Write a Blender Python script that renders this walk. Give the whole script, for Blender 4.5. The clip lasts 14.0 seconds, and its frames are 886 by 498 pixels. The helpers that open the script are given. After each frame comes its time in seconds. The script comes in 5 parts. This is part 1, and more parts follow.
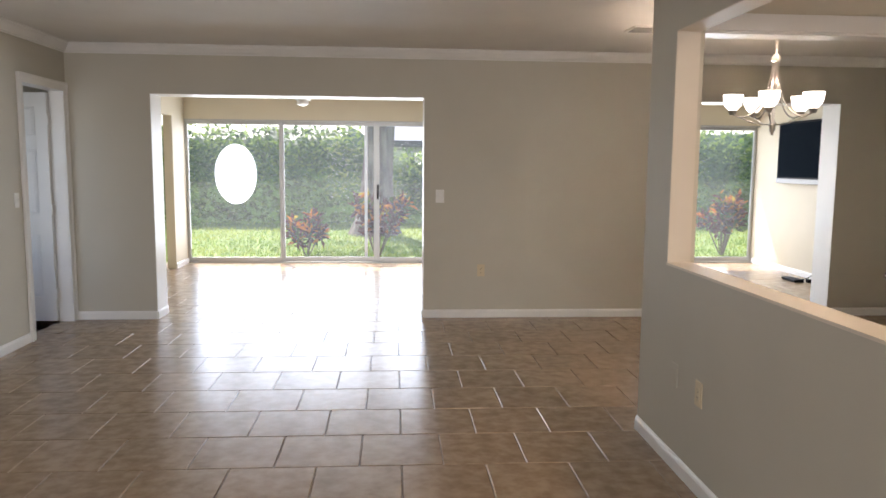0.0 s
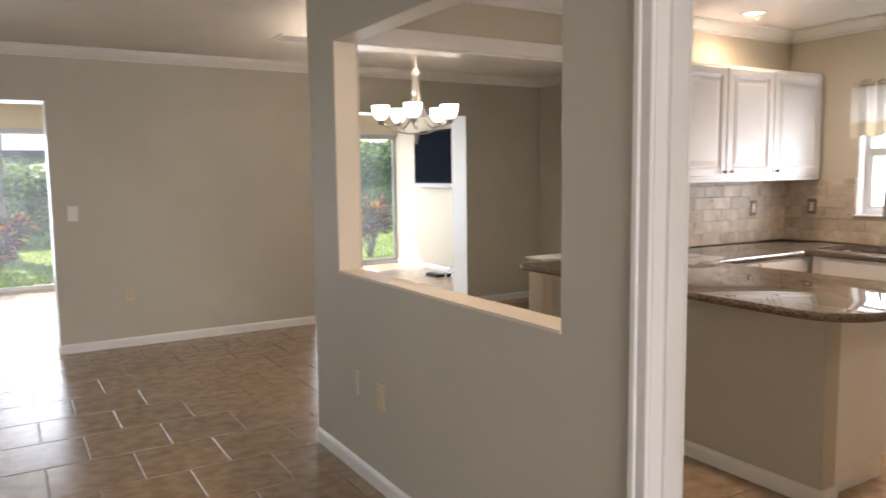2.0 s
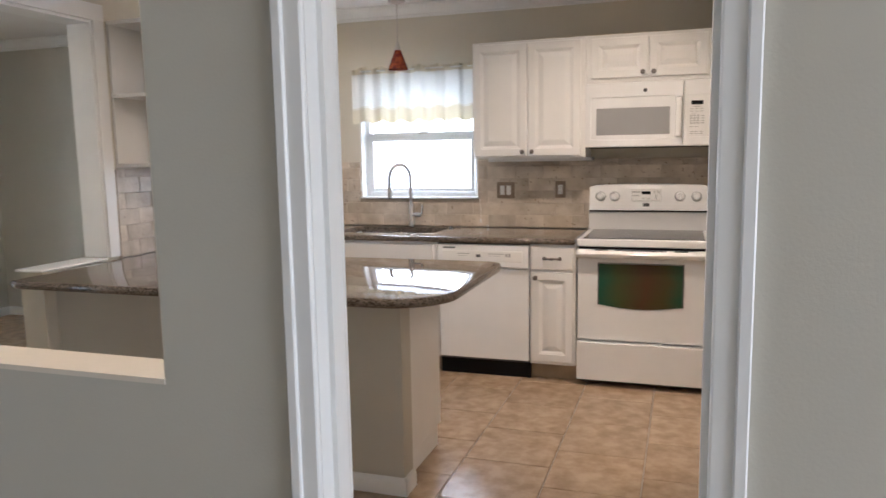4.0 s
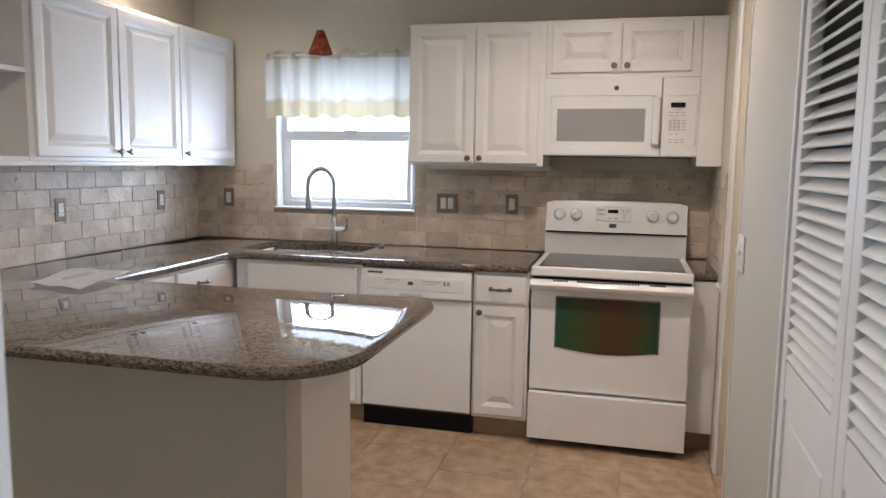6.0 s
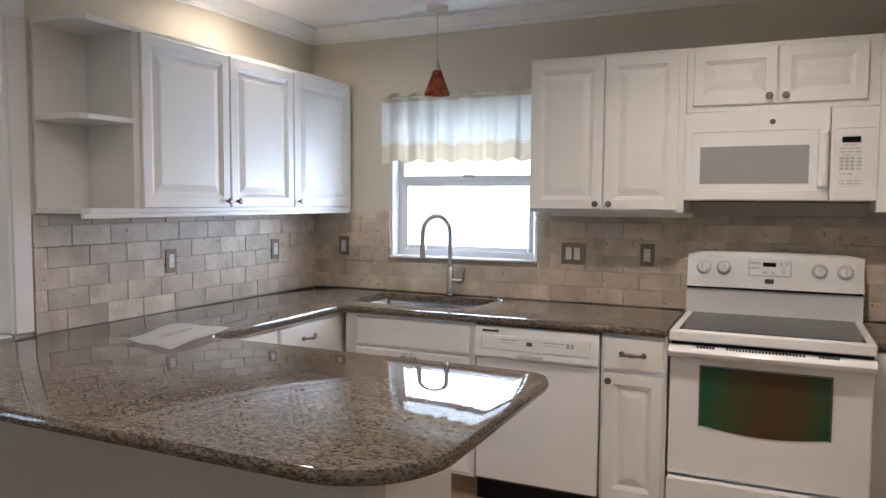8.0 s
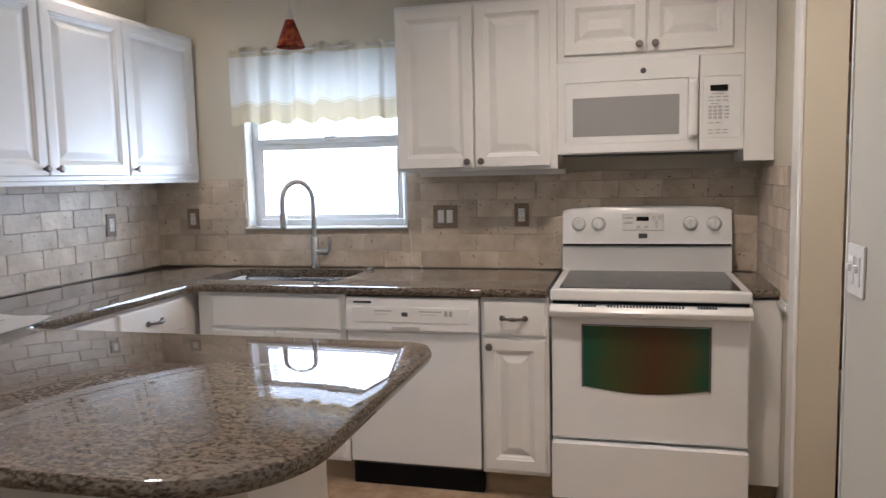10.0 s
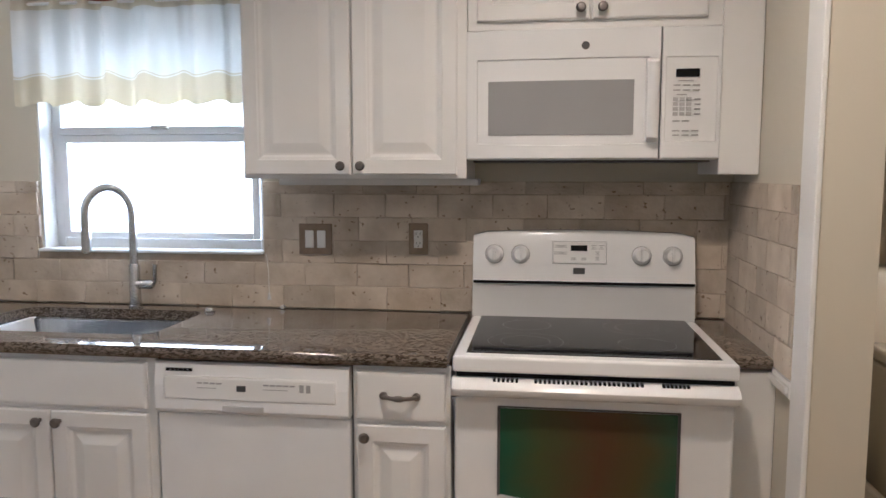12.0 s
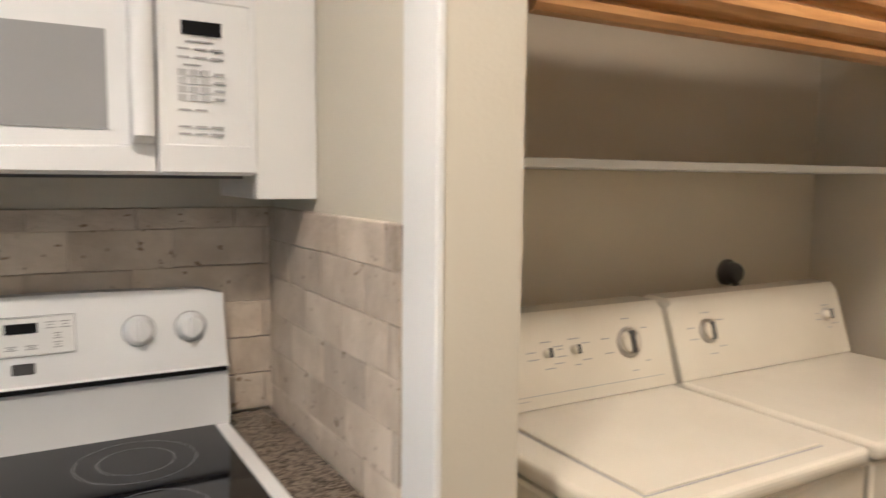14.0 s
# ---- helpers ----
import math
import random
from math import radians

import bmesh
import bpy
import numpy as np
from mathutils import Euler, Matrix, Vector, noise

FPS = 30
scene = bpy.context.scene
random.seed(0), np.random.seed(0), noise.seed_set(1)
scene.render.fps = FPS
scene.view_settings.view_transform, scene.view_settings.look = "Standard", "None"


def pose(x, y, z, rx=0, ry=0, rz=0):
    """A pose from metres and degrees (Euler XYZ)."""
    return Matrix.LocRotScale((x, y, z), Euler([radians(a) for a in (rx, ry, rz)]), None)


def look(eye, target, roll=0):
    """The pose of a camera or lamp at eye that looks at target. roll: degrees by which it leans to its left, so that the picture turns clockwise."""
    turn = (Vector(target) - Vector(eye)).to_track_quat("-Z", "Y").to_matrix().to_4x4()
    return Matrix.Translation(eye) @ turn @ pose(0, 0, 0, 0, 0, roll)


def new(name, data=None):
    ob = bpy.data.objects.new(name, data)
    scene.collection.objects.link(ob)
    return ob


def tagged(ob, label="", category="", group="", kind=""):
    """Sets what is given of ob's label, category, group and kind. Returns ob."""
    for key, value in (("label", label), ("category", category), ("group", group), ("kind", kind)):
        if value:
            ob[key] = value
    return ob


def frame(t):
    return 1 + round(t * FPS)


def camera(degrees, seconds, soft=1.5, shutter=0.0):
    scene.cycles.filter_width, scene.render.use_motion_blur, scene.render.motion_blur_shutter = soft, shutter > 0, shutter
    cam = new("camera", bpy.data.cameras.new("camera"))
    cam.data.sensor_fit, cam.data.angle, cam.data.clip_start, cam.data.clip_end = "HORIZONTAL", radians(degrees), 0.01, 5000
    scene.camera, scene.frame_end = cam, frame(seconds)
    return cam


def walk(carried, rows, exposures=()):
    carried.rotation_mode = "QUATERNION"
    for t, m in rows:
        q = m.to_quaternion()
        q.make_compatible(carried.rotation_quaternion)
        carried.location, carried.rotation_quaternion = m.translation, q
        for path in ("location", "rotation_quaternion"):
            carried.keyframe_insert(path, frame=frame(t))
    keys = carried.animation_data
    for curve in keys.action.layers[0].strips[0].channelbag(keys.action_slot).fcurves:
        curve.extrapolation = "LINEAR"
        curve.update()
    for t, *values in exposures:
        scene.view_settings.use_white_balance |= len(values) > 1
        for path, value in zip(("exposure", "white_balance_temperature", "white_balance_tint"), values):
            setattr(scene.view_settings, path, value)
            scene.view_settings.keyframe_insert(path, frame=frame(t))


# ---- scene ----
cam = camera(62.5, 14.0, shutter=0.25)
PATH = [
    (0, (0.233, 0.246, 1.465), (0.368, 2.228, 1.236), 0.5),
    (0.5, (0.171, 0.275, 1.467), (0.458, 2.237, 1.21), -1.8),
    (1, (0.124, 0.322, 1.466), (0.637, 2.239, 1.216), -1.7),
    (1.5, (0.162, 0.372, 1.475), (0.901, 2.216, 1.244), -1.0),
    (2, (0.167, 0.401, 1.472), (1.195, 2.104, 1.264), -0.7),
    (2.5, (0.197, 0.49, 1.462), (1.537, 1.963, 1.27), -0.5),
    (3, (0.288, 0.686, 1.459), (1.879, 1.882, 1.259), -0.7),
    (3.5, (0.313, 0.903, 1.449), (2.092, 1.791, 1.229), -1.2),
    (4, (0.375, 1.061, 1.447), (2.258, 1.685, 1.189), -1.0),
    (4.2, (0.436, 1.102, 1.436), (2.342, 1.646, 1.166), -0.9),
    (6.3, (1.355, 1.219, 1.429), (3.279, 1.711, 1.195), 1.0),
    (6.5, (1.422, 1.221, 1.429), (3.322, 1.808, 1.216), 0.9),
    (7, (1.567, 1.242, 1.47), (3.406, 2.016, 1.334), 0.6),
    (7.2, (1.59, 1.235, 1.489), (3.397, 2.081, 1.357), 0.4),
    (9.3, (1.687, 1.323, 1.392), (3.541, 2.059, 1.244), -0.8),
    (9.5, (1.72, 1.333, 1.387), (3.601, 1.993, 1.224), -1.1),
    (10, (1.868, 1.366, 1.391), (3.796, 1.859, 1.191), -1.3),
    (10.5, (2.112, 1.392, 1.412), (4.066, 1.767, 1.212), -1.0),
    (11, (2.33, 1.463, 1.4), (4.29, 1.798, 1.186), -0.8),
    (11.5, (2.587, 1.529, 1.415), (4.558, 1.798, 1.207), -0.3),
    (12, (2.845, 1.439, 1.427), (4.816, 1.702, 1.222), 0.0),
    (12.5, (3.07, 1.382, 1.413), (5.045, 1.613, 1.193), 0.5),
    (13, (3.356, 1.403, 1.434), (5.342, 1.47, 1.205), 0.7),
    (13.5, (3.576, 1.376, 1.453), (5.519, 0.946, 1.249), 0.8),
    (13.7, (3.707, 1.346, 1.446), (5.581, 0.672, 1.262), 0.2),
    (14, (3.808, 1.293, 1.472), (5.53, 0.296, 1.276), 0.6),
]
EXPOSURES = [(0.0, 1.35, 6500, 18), (1.2, 1.25, 6600, 18), (2.0, 1.45, 6500, 18), (2.7, 1.55, 5900, 16), (4.0, 1.55, 5500, 13), (6.5, 1.28, 5300, 12), (11.0, 1.2, 5250, 12), (12.5, 1.25, 5150, 11), (13.5, 1.5, 5100, 10), (14.0, 1.8, 5200, 8)]
walk(cam, [(t, look(eye, target, roll)) for t, eye, target, roll in PATH], EXPOSURES)

# world, sun and exposure
world = bpy.data.worlds.new("sky")
scene.world = world
world.use_nodes = True
SUN_EL, SUN_AZ = radians(52), radians(-22)   # azimuth from +y towards +x
wn = world.node_tree.nodes
sky = wn.new("ShaderNodeTexSky")
sky.sky_type, sky.sun_disc, sky.sun_elevation, sky.sun_rotation = "NISHITA", False, SUN_EL, SUN_AZ
world.node_tree.links.new(sky.outputs[0], wn["Background"].inputs[0])
wn["Background"].inputs[1].default_value = 0.15
sun = new("sun", bpy.data.lights.new("sun", "SUN"))
sun.data.energy, sun.data.angle, sun.data.color = 4.0, radians(0.6), (1.0, 0.95, 0.87)
sun_dir = Vector((math.sin(SUN_AZ) * math.cos(SUN_EL), math.cos(SUN_AZ) * math.cos(SUN_EL), math.sin(SUN_EL)))
sun.matrix_world = look(sun_dir * 30, (0, 0, 0))


def area_lamp(name, m, w, h, watts, color):
    d = bpy.data.lights.new(name, "AREA")
    d.shape, d.size, d.size_y, d.energy, d.color = "RECTANGLE", w, h, watts, color
    ob = new(name, d)
    ob.matrix_world = m
    return ob


def point_lamp(name, p, watts, color, radius=0.04):
    d = bpy.data.lights.new(name, "POINT")
    d.energy, d.color, d.shadow_soft_size = watts, color, radius
    ob = new(name, d)
    ob.location = p
    return ob


SKYCOL = (0.86, 0.94, 1.0)
WARM = (1.0, 0.75, 0.52)
# sky light through the sliding doors and the kitchen window
area_lamp("slider_skylight", look((1.4, 11.35, 1.2), (1.4, 5, 0.9)), 8.2, 2.0, 112, SKYCOL)
# fill from an unseen opening, added behind the walker to light the far wall
area_lamp("added_front_fill", look((-0.3, -4.1, 1.25), (-0.3, 5, 1.1)), 3.6, 2.0, 62, (1.0, 0.97, 0.93))
# made-up lamp in the unseen bedroom, brightens the open door leaf
area_lamp("added_bedroom_fill", look((-3.65, 5.66, 1.4), (-3.5, 8, 1.3)), 1.0, 1.3, 2, SKYCOL)
# recessed lamps of kitchen and laundry, plus an added fill lamp in the passage
for lx, ly, watts in ((4.60, 3.64, 2.4), (4.15, 1.45, 8.2), (2.45, 2.6, 6.2), (4.25, -0.2, 5.0)):
    lamp = area_lamp("recessed_lamp", look((lx, ly, 2.505), (lx, ly + 0.0001, 0)), 0.13, 0.13, watts, WARM)
    lamp.data.shape = "DISK"
    lamp.data.spread = radians(160)
for k in range(5):
    a = 2 * math.pi * k / 5 + 0.35
    point_lamp("chandelier_bulb", (2.9 + 0.27 * math.cos(a), 5.3 + 0.27 * math.sin(a), 1.93), 6.5, (1.0, 0.84, 0.66))
area_lamp("kitchen_window_skylight", look((5.74, 2.95, 1.40), (3, 2.95, 1.15)), 0.82, 0.5, 10, (0.92, 0.97, 1.0))

# ---------------------------------------------------------------- materials


def nodes_of(name, rough=0.5, metal=0.0):
    m = bpy.data.materials.new(name)
    m.use_nodes = True
    nt = m.node_tree
    b = nt.nodes["Principled BSDF"]
    b.inputs["Roughness"].default_value = rough
    b.inputs["Metallic"].default_value = metal
    return m, nt, b


def mottled(name, c1, c2, scale=3.0, rough=0.5, metal=0.0, bump=0.0, bump_scale=80.0, detail=6.0, rand=0.0, stretch=(1, 1, 1), coat=0.0, rough2=None):
    """A surface whose colour drifts between two, with fine relief; rand: lightness spread between pieces."""
    m, nt, b = nodes_of(name, rough, metal)
    n, l = nt.nodes, nt.links
    tc, mp = n.new("ShaderNodeTexCoord"), n.new("ShaderNodeMapping")
    l.new(tc.outputs["Object"], mp.inputs["Vector"])
    mp.inputs["Scale"].default_value = stretch
    vec = mp.outputs[0]
    info = n.new("ShaderNodeObjectInfo")
    if rand:
        sc = n.new("ShaderNodeVectorMath")
        sc.operation = "SCALE"
        sc.inputs[0].default_value = (17.0, 31.0, 23.0)
        l.new(info.outputs["Random"], sc.inputs["Scale"])
        ad = n.new("ShaderNodeVectorMath")
        l.new(vec, ad.inputs[0])
        l.new(sc.outputs[0], ad.inputs[1])
        vec = ad.outputs[0]
    t1 = n.new("ShaderNodeTexNoise")
    t1.inputs["Scale"].default_value, t1.inputs["Detail"].default_value = scale, detail
    l.new(vec, t1.inputs["Vector"])
    rp = n.new("ShaderNodeValToRGB")
    rp.color_ramp.elements[0].position, rp.color_ramp.elements[1].position = 0.33, 0.67
    rp.color_ramp.elements[0].color, rp.color_ramp.elements[1].color = (*c1, 1), (*c2, 1)
    l.new(t1.outputs["Fac"], rp.inputs[0])
    col = rp.outputs[0]
    if rand:
        hs = n.new("ShaderNodeHueSaturation")
        mr = n.new("ShaderNodeMapRange")
        mr.inputs["To Min"].default_value, mr.inputs["To Max"].default_value = 1 - rand, 1 + rand
        l.new(info.outputs["Random"], mr.inputs[0])
        l.new(mr.outputs[0], hs.inputs["Value"])
        l.new(col, hs.inputs["Color"])
        col = hs.outputs[0]
    l.new(col, b.inputs["Base Color"])
    if rough2 is not None:
        mr2 = n.new("ShaderNodeMapRange")
        mr2.inputs["From Min"].default_value, mr2.inputs["From Max"].default_value = 0.3, 0.7
        mr2.inputs["To Min"].default_value, mr2.inputs["To Max"].default_value = rough, rough2
        l.new(t1.outputs["Fac"], mr2.inputs[0])
        l.new(mr2.outputs[0], b.inputs["Roughness"])
    if bump:
        t2, bp = n.new("ShaderNodeTexNoise"), n.new("ShaderNodeBump")
        t2.inputs["Scale"].default_value, t2.inputs["Detail"].default_value = bump_scale, 4
        l.new(vec, t2.inputs["Vector"])
        bp.inputs["Strength"].default_value, bp.inputs["Distance"].default_value = bump, 0.004
        l.new(t2.outputs["Fac"], bp.inputs["Height"])
        l.new(bp.outputs[0], b.inputs["Normal"])
    b.inputs["Coat Weight"].default_value = coat
    b.inputs["Coat Roughness"].default_value = 0.08
    return m


def shiny(name, c, rough=0.3, metal=0.0):
    return mottled(name, [v * 0.96 for v in c], c, 6.0, rough, metal)


def glow(name, c, strength):
    m, nt, b = nodes_of(name, 0.5)
    b.inputs["Base Color"].default_value = (*c, 1)
    b.inputs["Emission Color"].default_value = (*c, 1)
    b.inputs["Emission Strength"].default_value = strength
    return m


def glass(name, tint=(1, 1, 1), rough=0.0, haze=0.0):
    m, nt, b = nodes_of(name, rough)
    n, l = nt.nodes, nt.links
    tr, gl, mx, fr = n.new("ShaderNodeBsdfTransparent"), n.new("ShaderNodeBsdfGlossy"), n.new("ShaderNodeMixShader"), n.new("ShaderNodeFresnel")
    tr.inputs[0].default_value = (*tint, 1)
    gl.inputs["Roughness"].default_value = 0.01
    l.new(fr.outputs[0], mx.inputs[0])
    fr.inputs["IOR"].default_value = 1.17
    l.new(tr.outputs[0], mx.inputs[1])
    l.new(gl.outputs[0], mx.inputs[2])
    # an even translucent mix puts glare and haze into the glass
    veil, film = n.new("ShaderNodeBsdfTranslucent"), n.new("ShaderNodeMixShader")
    film.inputs[0].default_value = haze
    l.new(mx.outputs[0], film.inputs[1])
    l.new(veil.outputs[0], film.inputs[2])
    l.new(film.outputs[0], n["Material Output"].inputs[0])
    return m


def granite(name):
    m, nt, b = nodes_of(name, 0.03)
    n, l = nt.nodes, nt.links
    tc = n.new("ShaderNodeTexCoord")
    vo, no, big = n.new("ShaderNodeTexVoronoi"), n.new("ShaderNodeTexNoise"), n.new("ShaderNodeTexNoise")
    mp = n.new("ShaderNodeMapping")
    mp.inputs["Scale"].default_value = (1.0, 0.45, 1.0)
    mp.inputs["Rotation"].default_value = (0, 0, 0.5)
    l.new(tc.outputs["Object"], mp.inputs["Vector"])
    vo.inputs["Scale"].default_value = 270
    no.inputs["Scale"].default_value, no.inputs["Detail"].default_value = 125, 8
    big.inputs["Scale"].default_value, big.inputs["Detail"].default_value = 5, 4
    for t in (vo, no, big):
        l.new(mp.outputs[0], t.inputs["Vector"])
    sep = n.new("ShaderNodeSeparateColor")
    l.new(vo.outputs["Color"], sep.inputs[0])
    ad = n.new("ShaderNodeMath")
    ad.operation = "MULTIPLY_ADD"
    l.new(sep.outputs[0], ad.inputs[0])
    ad.inputs[1].default_value = 0.45
    l.new(no.outputs["Fac"], ad.inputs[2])
    ad2 = n.new("ShaderNodeMath")
    ad2.operation = "MULTIPLY_ADD"
    l.new(big.outputs["Fac"], ad2.inputs[0])
    ad2.inputs[1].default_value = 0.35
    l.new(ad.outputs[0], ad2.inputs[2])
    rp = n.new("ShaderNodeValToRGB")
    e = rp.color_ramp.elements
    e[0].position, e[0].color = 0.58, (0.032, 0.025, 0.020, 1)
    e[1].position, e[1].color = 1.0, (0.19, 0.158, 0.122, 1)
    for p, c in ((0.74, (0.065, 0.048, 0.036, 1)), (0.88, (0.105, 0.085, 0.066, 1))):
        el = e.new(p)
        el.color = c
    l.new(ad2.outputs[0], rp.inputs[0])
    l.new(rp.outputs[0], b.inputs["Base Color"])
    return m


def wood(name, c1, c2, rough=0.35, axis=(1, 14, 14)):
    return mottled(name, c1, c2, 5.0, rough, stretch=axis, bump=0.15, bump_scale=20, detail=8)


M_WALL = mottled("sage_beige_wall_paint", (0.485, 0.463, 0.393), (0.515, 0.493, 0.423), 1.2, 0.55, bump=0.12, bump_scale=140)
M_CREAM = mottled("cream_wall_paint", (0.62, 0.55, 0.42), (0.66, 0.59, 0.46), 1.5, 0.6, bump=0.12, bump_scale=120)
# the sage paint again, with the kitchen's warm light put into its colour
M_KITCHEN = mottled("lamplit_sage_wall_paint", (0.575, 0.535, 0.435), (0.61, 0.57, 0.47), 1.3, 0.55, bump=0.12, bump_scale=130)
M_SUNROOM = mottled("pale_cream_wall_paint", (0.62, 0.56, 0.43), (0.66, 0.60, 0.47), 1.5, 0.6, bump=0.12, bump_scale=120)
M_CEIL = mottled("ceiling_paint", (0.74, 0.73, 0.71), (0.78, 0.77, 0.75), 2.0, 0.7, bump=0.2, bump_scale=90)
M_TRIM = mottled("white_trim_paint", (0.76, 0.76, 0.74), (0.80, 0.80, 0.78), 4.0, 0.32, bump=0.05, bump_scale=60)
M_SILL = mottled("cream_reveal_paint", (0.66, 0.60, 0.50), (0.70, 0.64, 0.54), 3.0, 0.45, bump=0.08, bump_scale=100)
M_CAB = mottled("white_cabinet_paint", (0.74, 0.735, 0.71), (0.79, 0.785, 0.765), 3.0, 0.3, bump=0.05, bump_scale=45)
M_APPL = mottled("white_appliance_enamel", (0.76, 0.765, 0.76), (0.80, 0.805, 0.80), 5.0, 0.16)
M_ALMOND = mottled("almond_appliance_enamel", (0.70, 0.65, 0.54), (0.74, 0.69, 0.58), 5.0, 0.22)
M_TILE = mottled("taupe_ceramic_floor_tile", (0.285, 0.198, 0.122), (0.41, 0.305, 0.205), 12.0, 0.24, bump=0.05, bump_scale=30, rand=0.05, detail=5)
M_GROUT = mottled("pale_grout", (0.30, 0.26, 0.21), (0.36, 0.31, 0.26), 20.0, 0.85, bump=0.3)
M_TRAV = mottled("tumbled_travertine", (0.43, 0.36, 0.275), (0.64, 0.565, 0.465), 7.0, 0.5, bump=0.9, bump_scale=40, rand=0.15, detail=12)


def pitted(m, scale, level):
    """Small dark pits, as in tumbled stone."""
    n, l = m.node_tree.nodes, m.node_tree.links
    b = n["Principled BSDF"]
    src = b.inputs["Base Color"].links[0].from_socket
    no, rp, mx = n.new("ShaderNodeTexNoise"), n.new("ShaderNodeValToRGB"), n.new("ShaderNodeMixRGB")
    no.inputs["Scale"].default_value, no.inputs["Detail"].default_value = scale, 3
    vec = [k for k in l if k.to_socket.name == "Vector" and k.to_node.bl_idname == "ShaderNodeTexNoise"][0].from_socket
    l.new(vec, no.inputs["Vector"])
    rp.color_ramp.elements[0].position, rp.color_ramp.elements[1].position = level, level + 0.05
    rp.color_ramp.elements[0].color, rp.color_ramp.elements[1].color = (0.42, 0.34, 0.27, 1), (1, 1, 1, 1)
    l.new(no.outputs["Fac"], rp.inputs[0])
    mx.blend_type = "MULTIPLY"
    mx.inputs[0].default_value = 1.0
    l.new(src, mx.inputs[1])
    l.new(rp.outputs[0], mx.inputs[2])
    l.new(mx.outputs[0], b.inputs["Base Color"])


pitted(M_TRAV, 44, 0.285)
M_GROUT2 = mottled("beige_grout", (0.42, 0.35, 0.265), (0.50, 0.42, 0.33), 30.0, 0.9, bump=0.3)
M_GRANITE = granite("brown_speckled_granite")
M_STEEL = mottled("brushed_stainless_steel", (0.50, 0.50, 0.50), (0.60, 0.60, 0.60), 8.0, 0.27, 1.0, stretch=(1, 12, 1))
M_NICKEL = shiny("brushed_nickel", (0.55, 0.52, 0.48), 0.3, 1.0)
M_PEWTER = shiny("dark_pewter", (0.19, 0.17, 0.155), 0.38, 0.9)
M_BLACK = shiny("black_plastic", (0.008, 0.008, 0.009), 0.5)
M_BLACK.node_tree.nodes["Principled BSDF"].inputs["Specular IOR Level"].default_value = 0.1
M_GLASSBLACK = shiny("black_ceramic_glass", (0.008, 0.008, 0.010), 0.05)
M_GLASSBLACK.node_tree.nodes["Principled BSDF"].inputs["Specular IOR Level"].default_value = 0.3
M_GREYGLASS = shiny("grey_screened_glass", (0.33, 0.33, 0.33), 0.18)
M_GREYPRINT = shiny("grey_print", (0.38, 0.38, 0.38), 0.5)
M_DARKGREY = shiny("charcoal_plastic", (0.07, 0.07, 0.07), 0.4)
M_PLATE = shiny("white_plastic", (0.80, 0.80, 0.78), 0.35)
M_PLATEB = shiny("almond_plastic", (0.62, 0.53, 0.36), 0.4)
M_STONEPLATE = mottled("travertine_wall_plate", (0.20, 0.15, 0.105), (0.27, 0.205, 0.145), 20.0, 0.55, bump=0.3)
M_ALU = shiny("grey_aluminium_frame", (0.46, 0.47, 0.47), 0.4, 0.7)
M_WINFRAME = shiny("white_aluminium_frame", (0.76, 0.77, 0.77), 0.4)
M_PANE = glass("clear_pane", haze=0.02)
M_OAK = wood("golden_oak", (0.33, 0.155, 0.045), (0.52, 0.28, 0.10), 0.32, (14, 1, 14))
M_WOODFLOOR = wood("reddish_wood_floor", (0.16, 0.05, 0.022), (0.26, 0.09, 0.04), 0.3)
M_PAPER = shiny("white_paper", (0.82, 0.81, 0.80), 0.6)
M_SHADE = glow("lit_frosted_glass_shade", (1.0, 0.93, 0.82), 1.6)
M_CANLENS = glow("lit_lamp_lens", (1.0, 0.84, 0.64), 4.0)
M_BRIGHT = glow("bright_haze", (0.98, 0.99, 1.0), 0.62)


def oven_glass():
    m, nt, b = nodes_of("painted_sheen_oven_glass", 0.12)
    n, l = nt.nodes, nt.links
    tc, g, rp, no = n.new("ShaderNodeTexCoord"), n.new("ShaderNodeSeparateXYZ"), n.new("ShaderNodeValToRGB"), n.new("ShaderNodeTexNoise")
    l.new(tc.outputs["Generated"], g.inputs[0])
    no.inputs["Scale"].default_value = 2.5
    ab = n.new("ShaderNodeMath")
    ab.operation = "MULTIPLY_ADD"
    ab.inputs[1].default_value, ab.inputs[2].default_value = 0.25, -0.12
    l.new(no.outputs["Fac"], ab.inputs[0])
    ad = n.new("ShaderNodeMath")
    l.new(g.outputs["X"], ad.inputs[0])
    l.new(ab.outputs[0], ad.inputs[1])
    # green and brown reflected sheen, painted across the glass as a colour ramp
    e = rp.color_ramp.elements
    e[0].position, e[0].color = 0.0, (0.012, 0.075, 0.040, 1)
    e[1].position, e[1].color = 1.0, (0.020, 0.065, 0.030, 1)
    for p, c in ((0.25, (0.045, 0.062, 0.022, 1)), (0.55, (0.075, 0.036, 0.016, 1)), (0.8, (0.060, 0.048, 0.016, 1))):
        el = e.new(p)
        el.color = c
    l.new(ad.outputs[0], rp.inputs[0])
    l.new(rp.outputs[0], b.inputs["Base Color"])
    return m


M_OVEN = oven_glass()

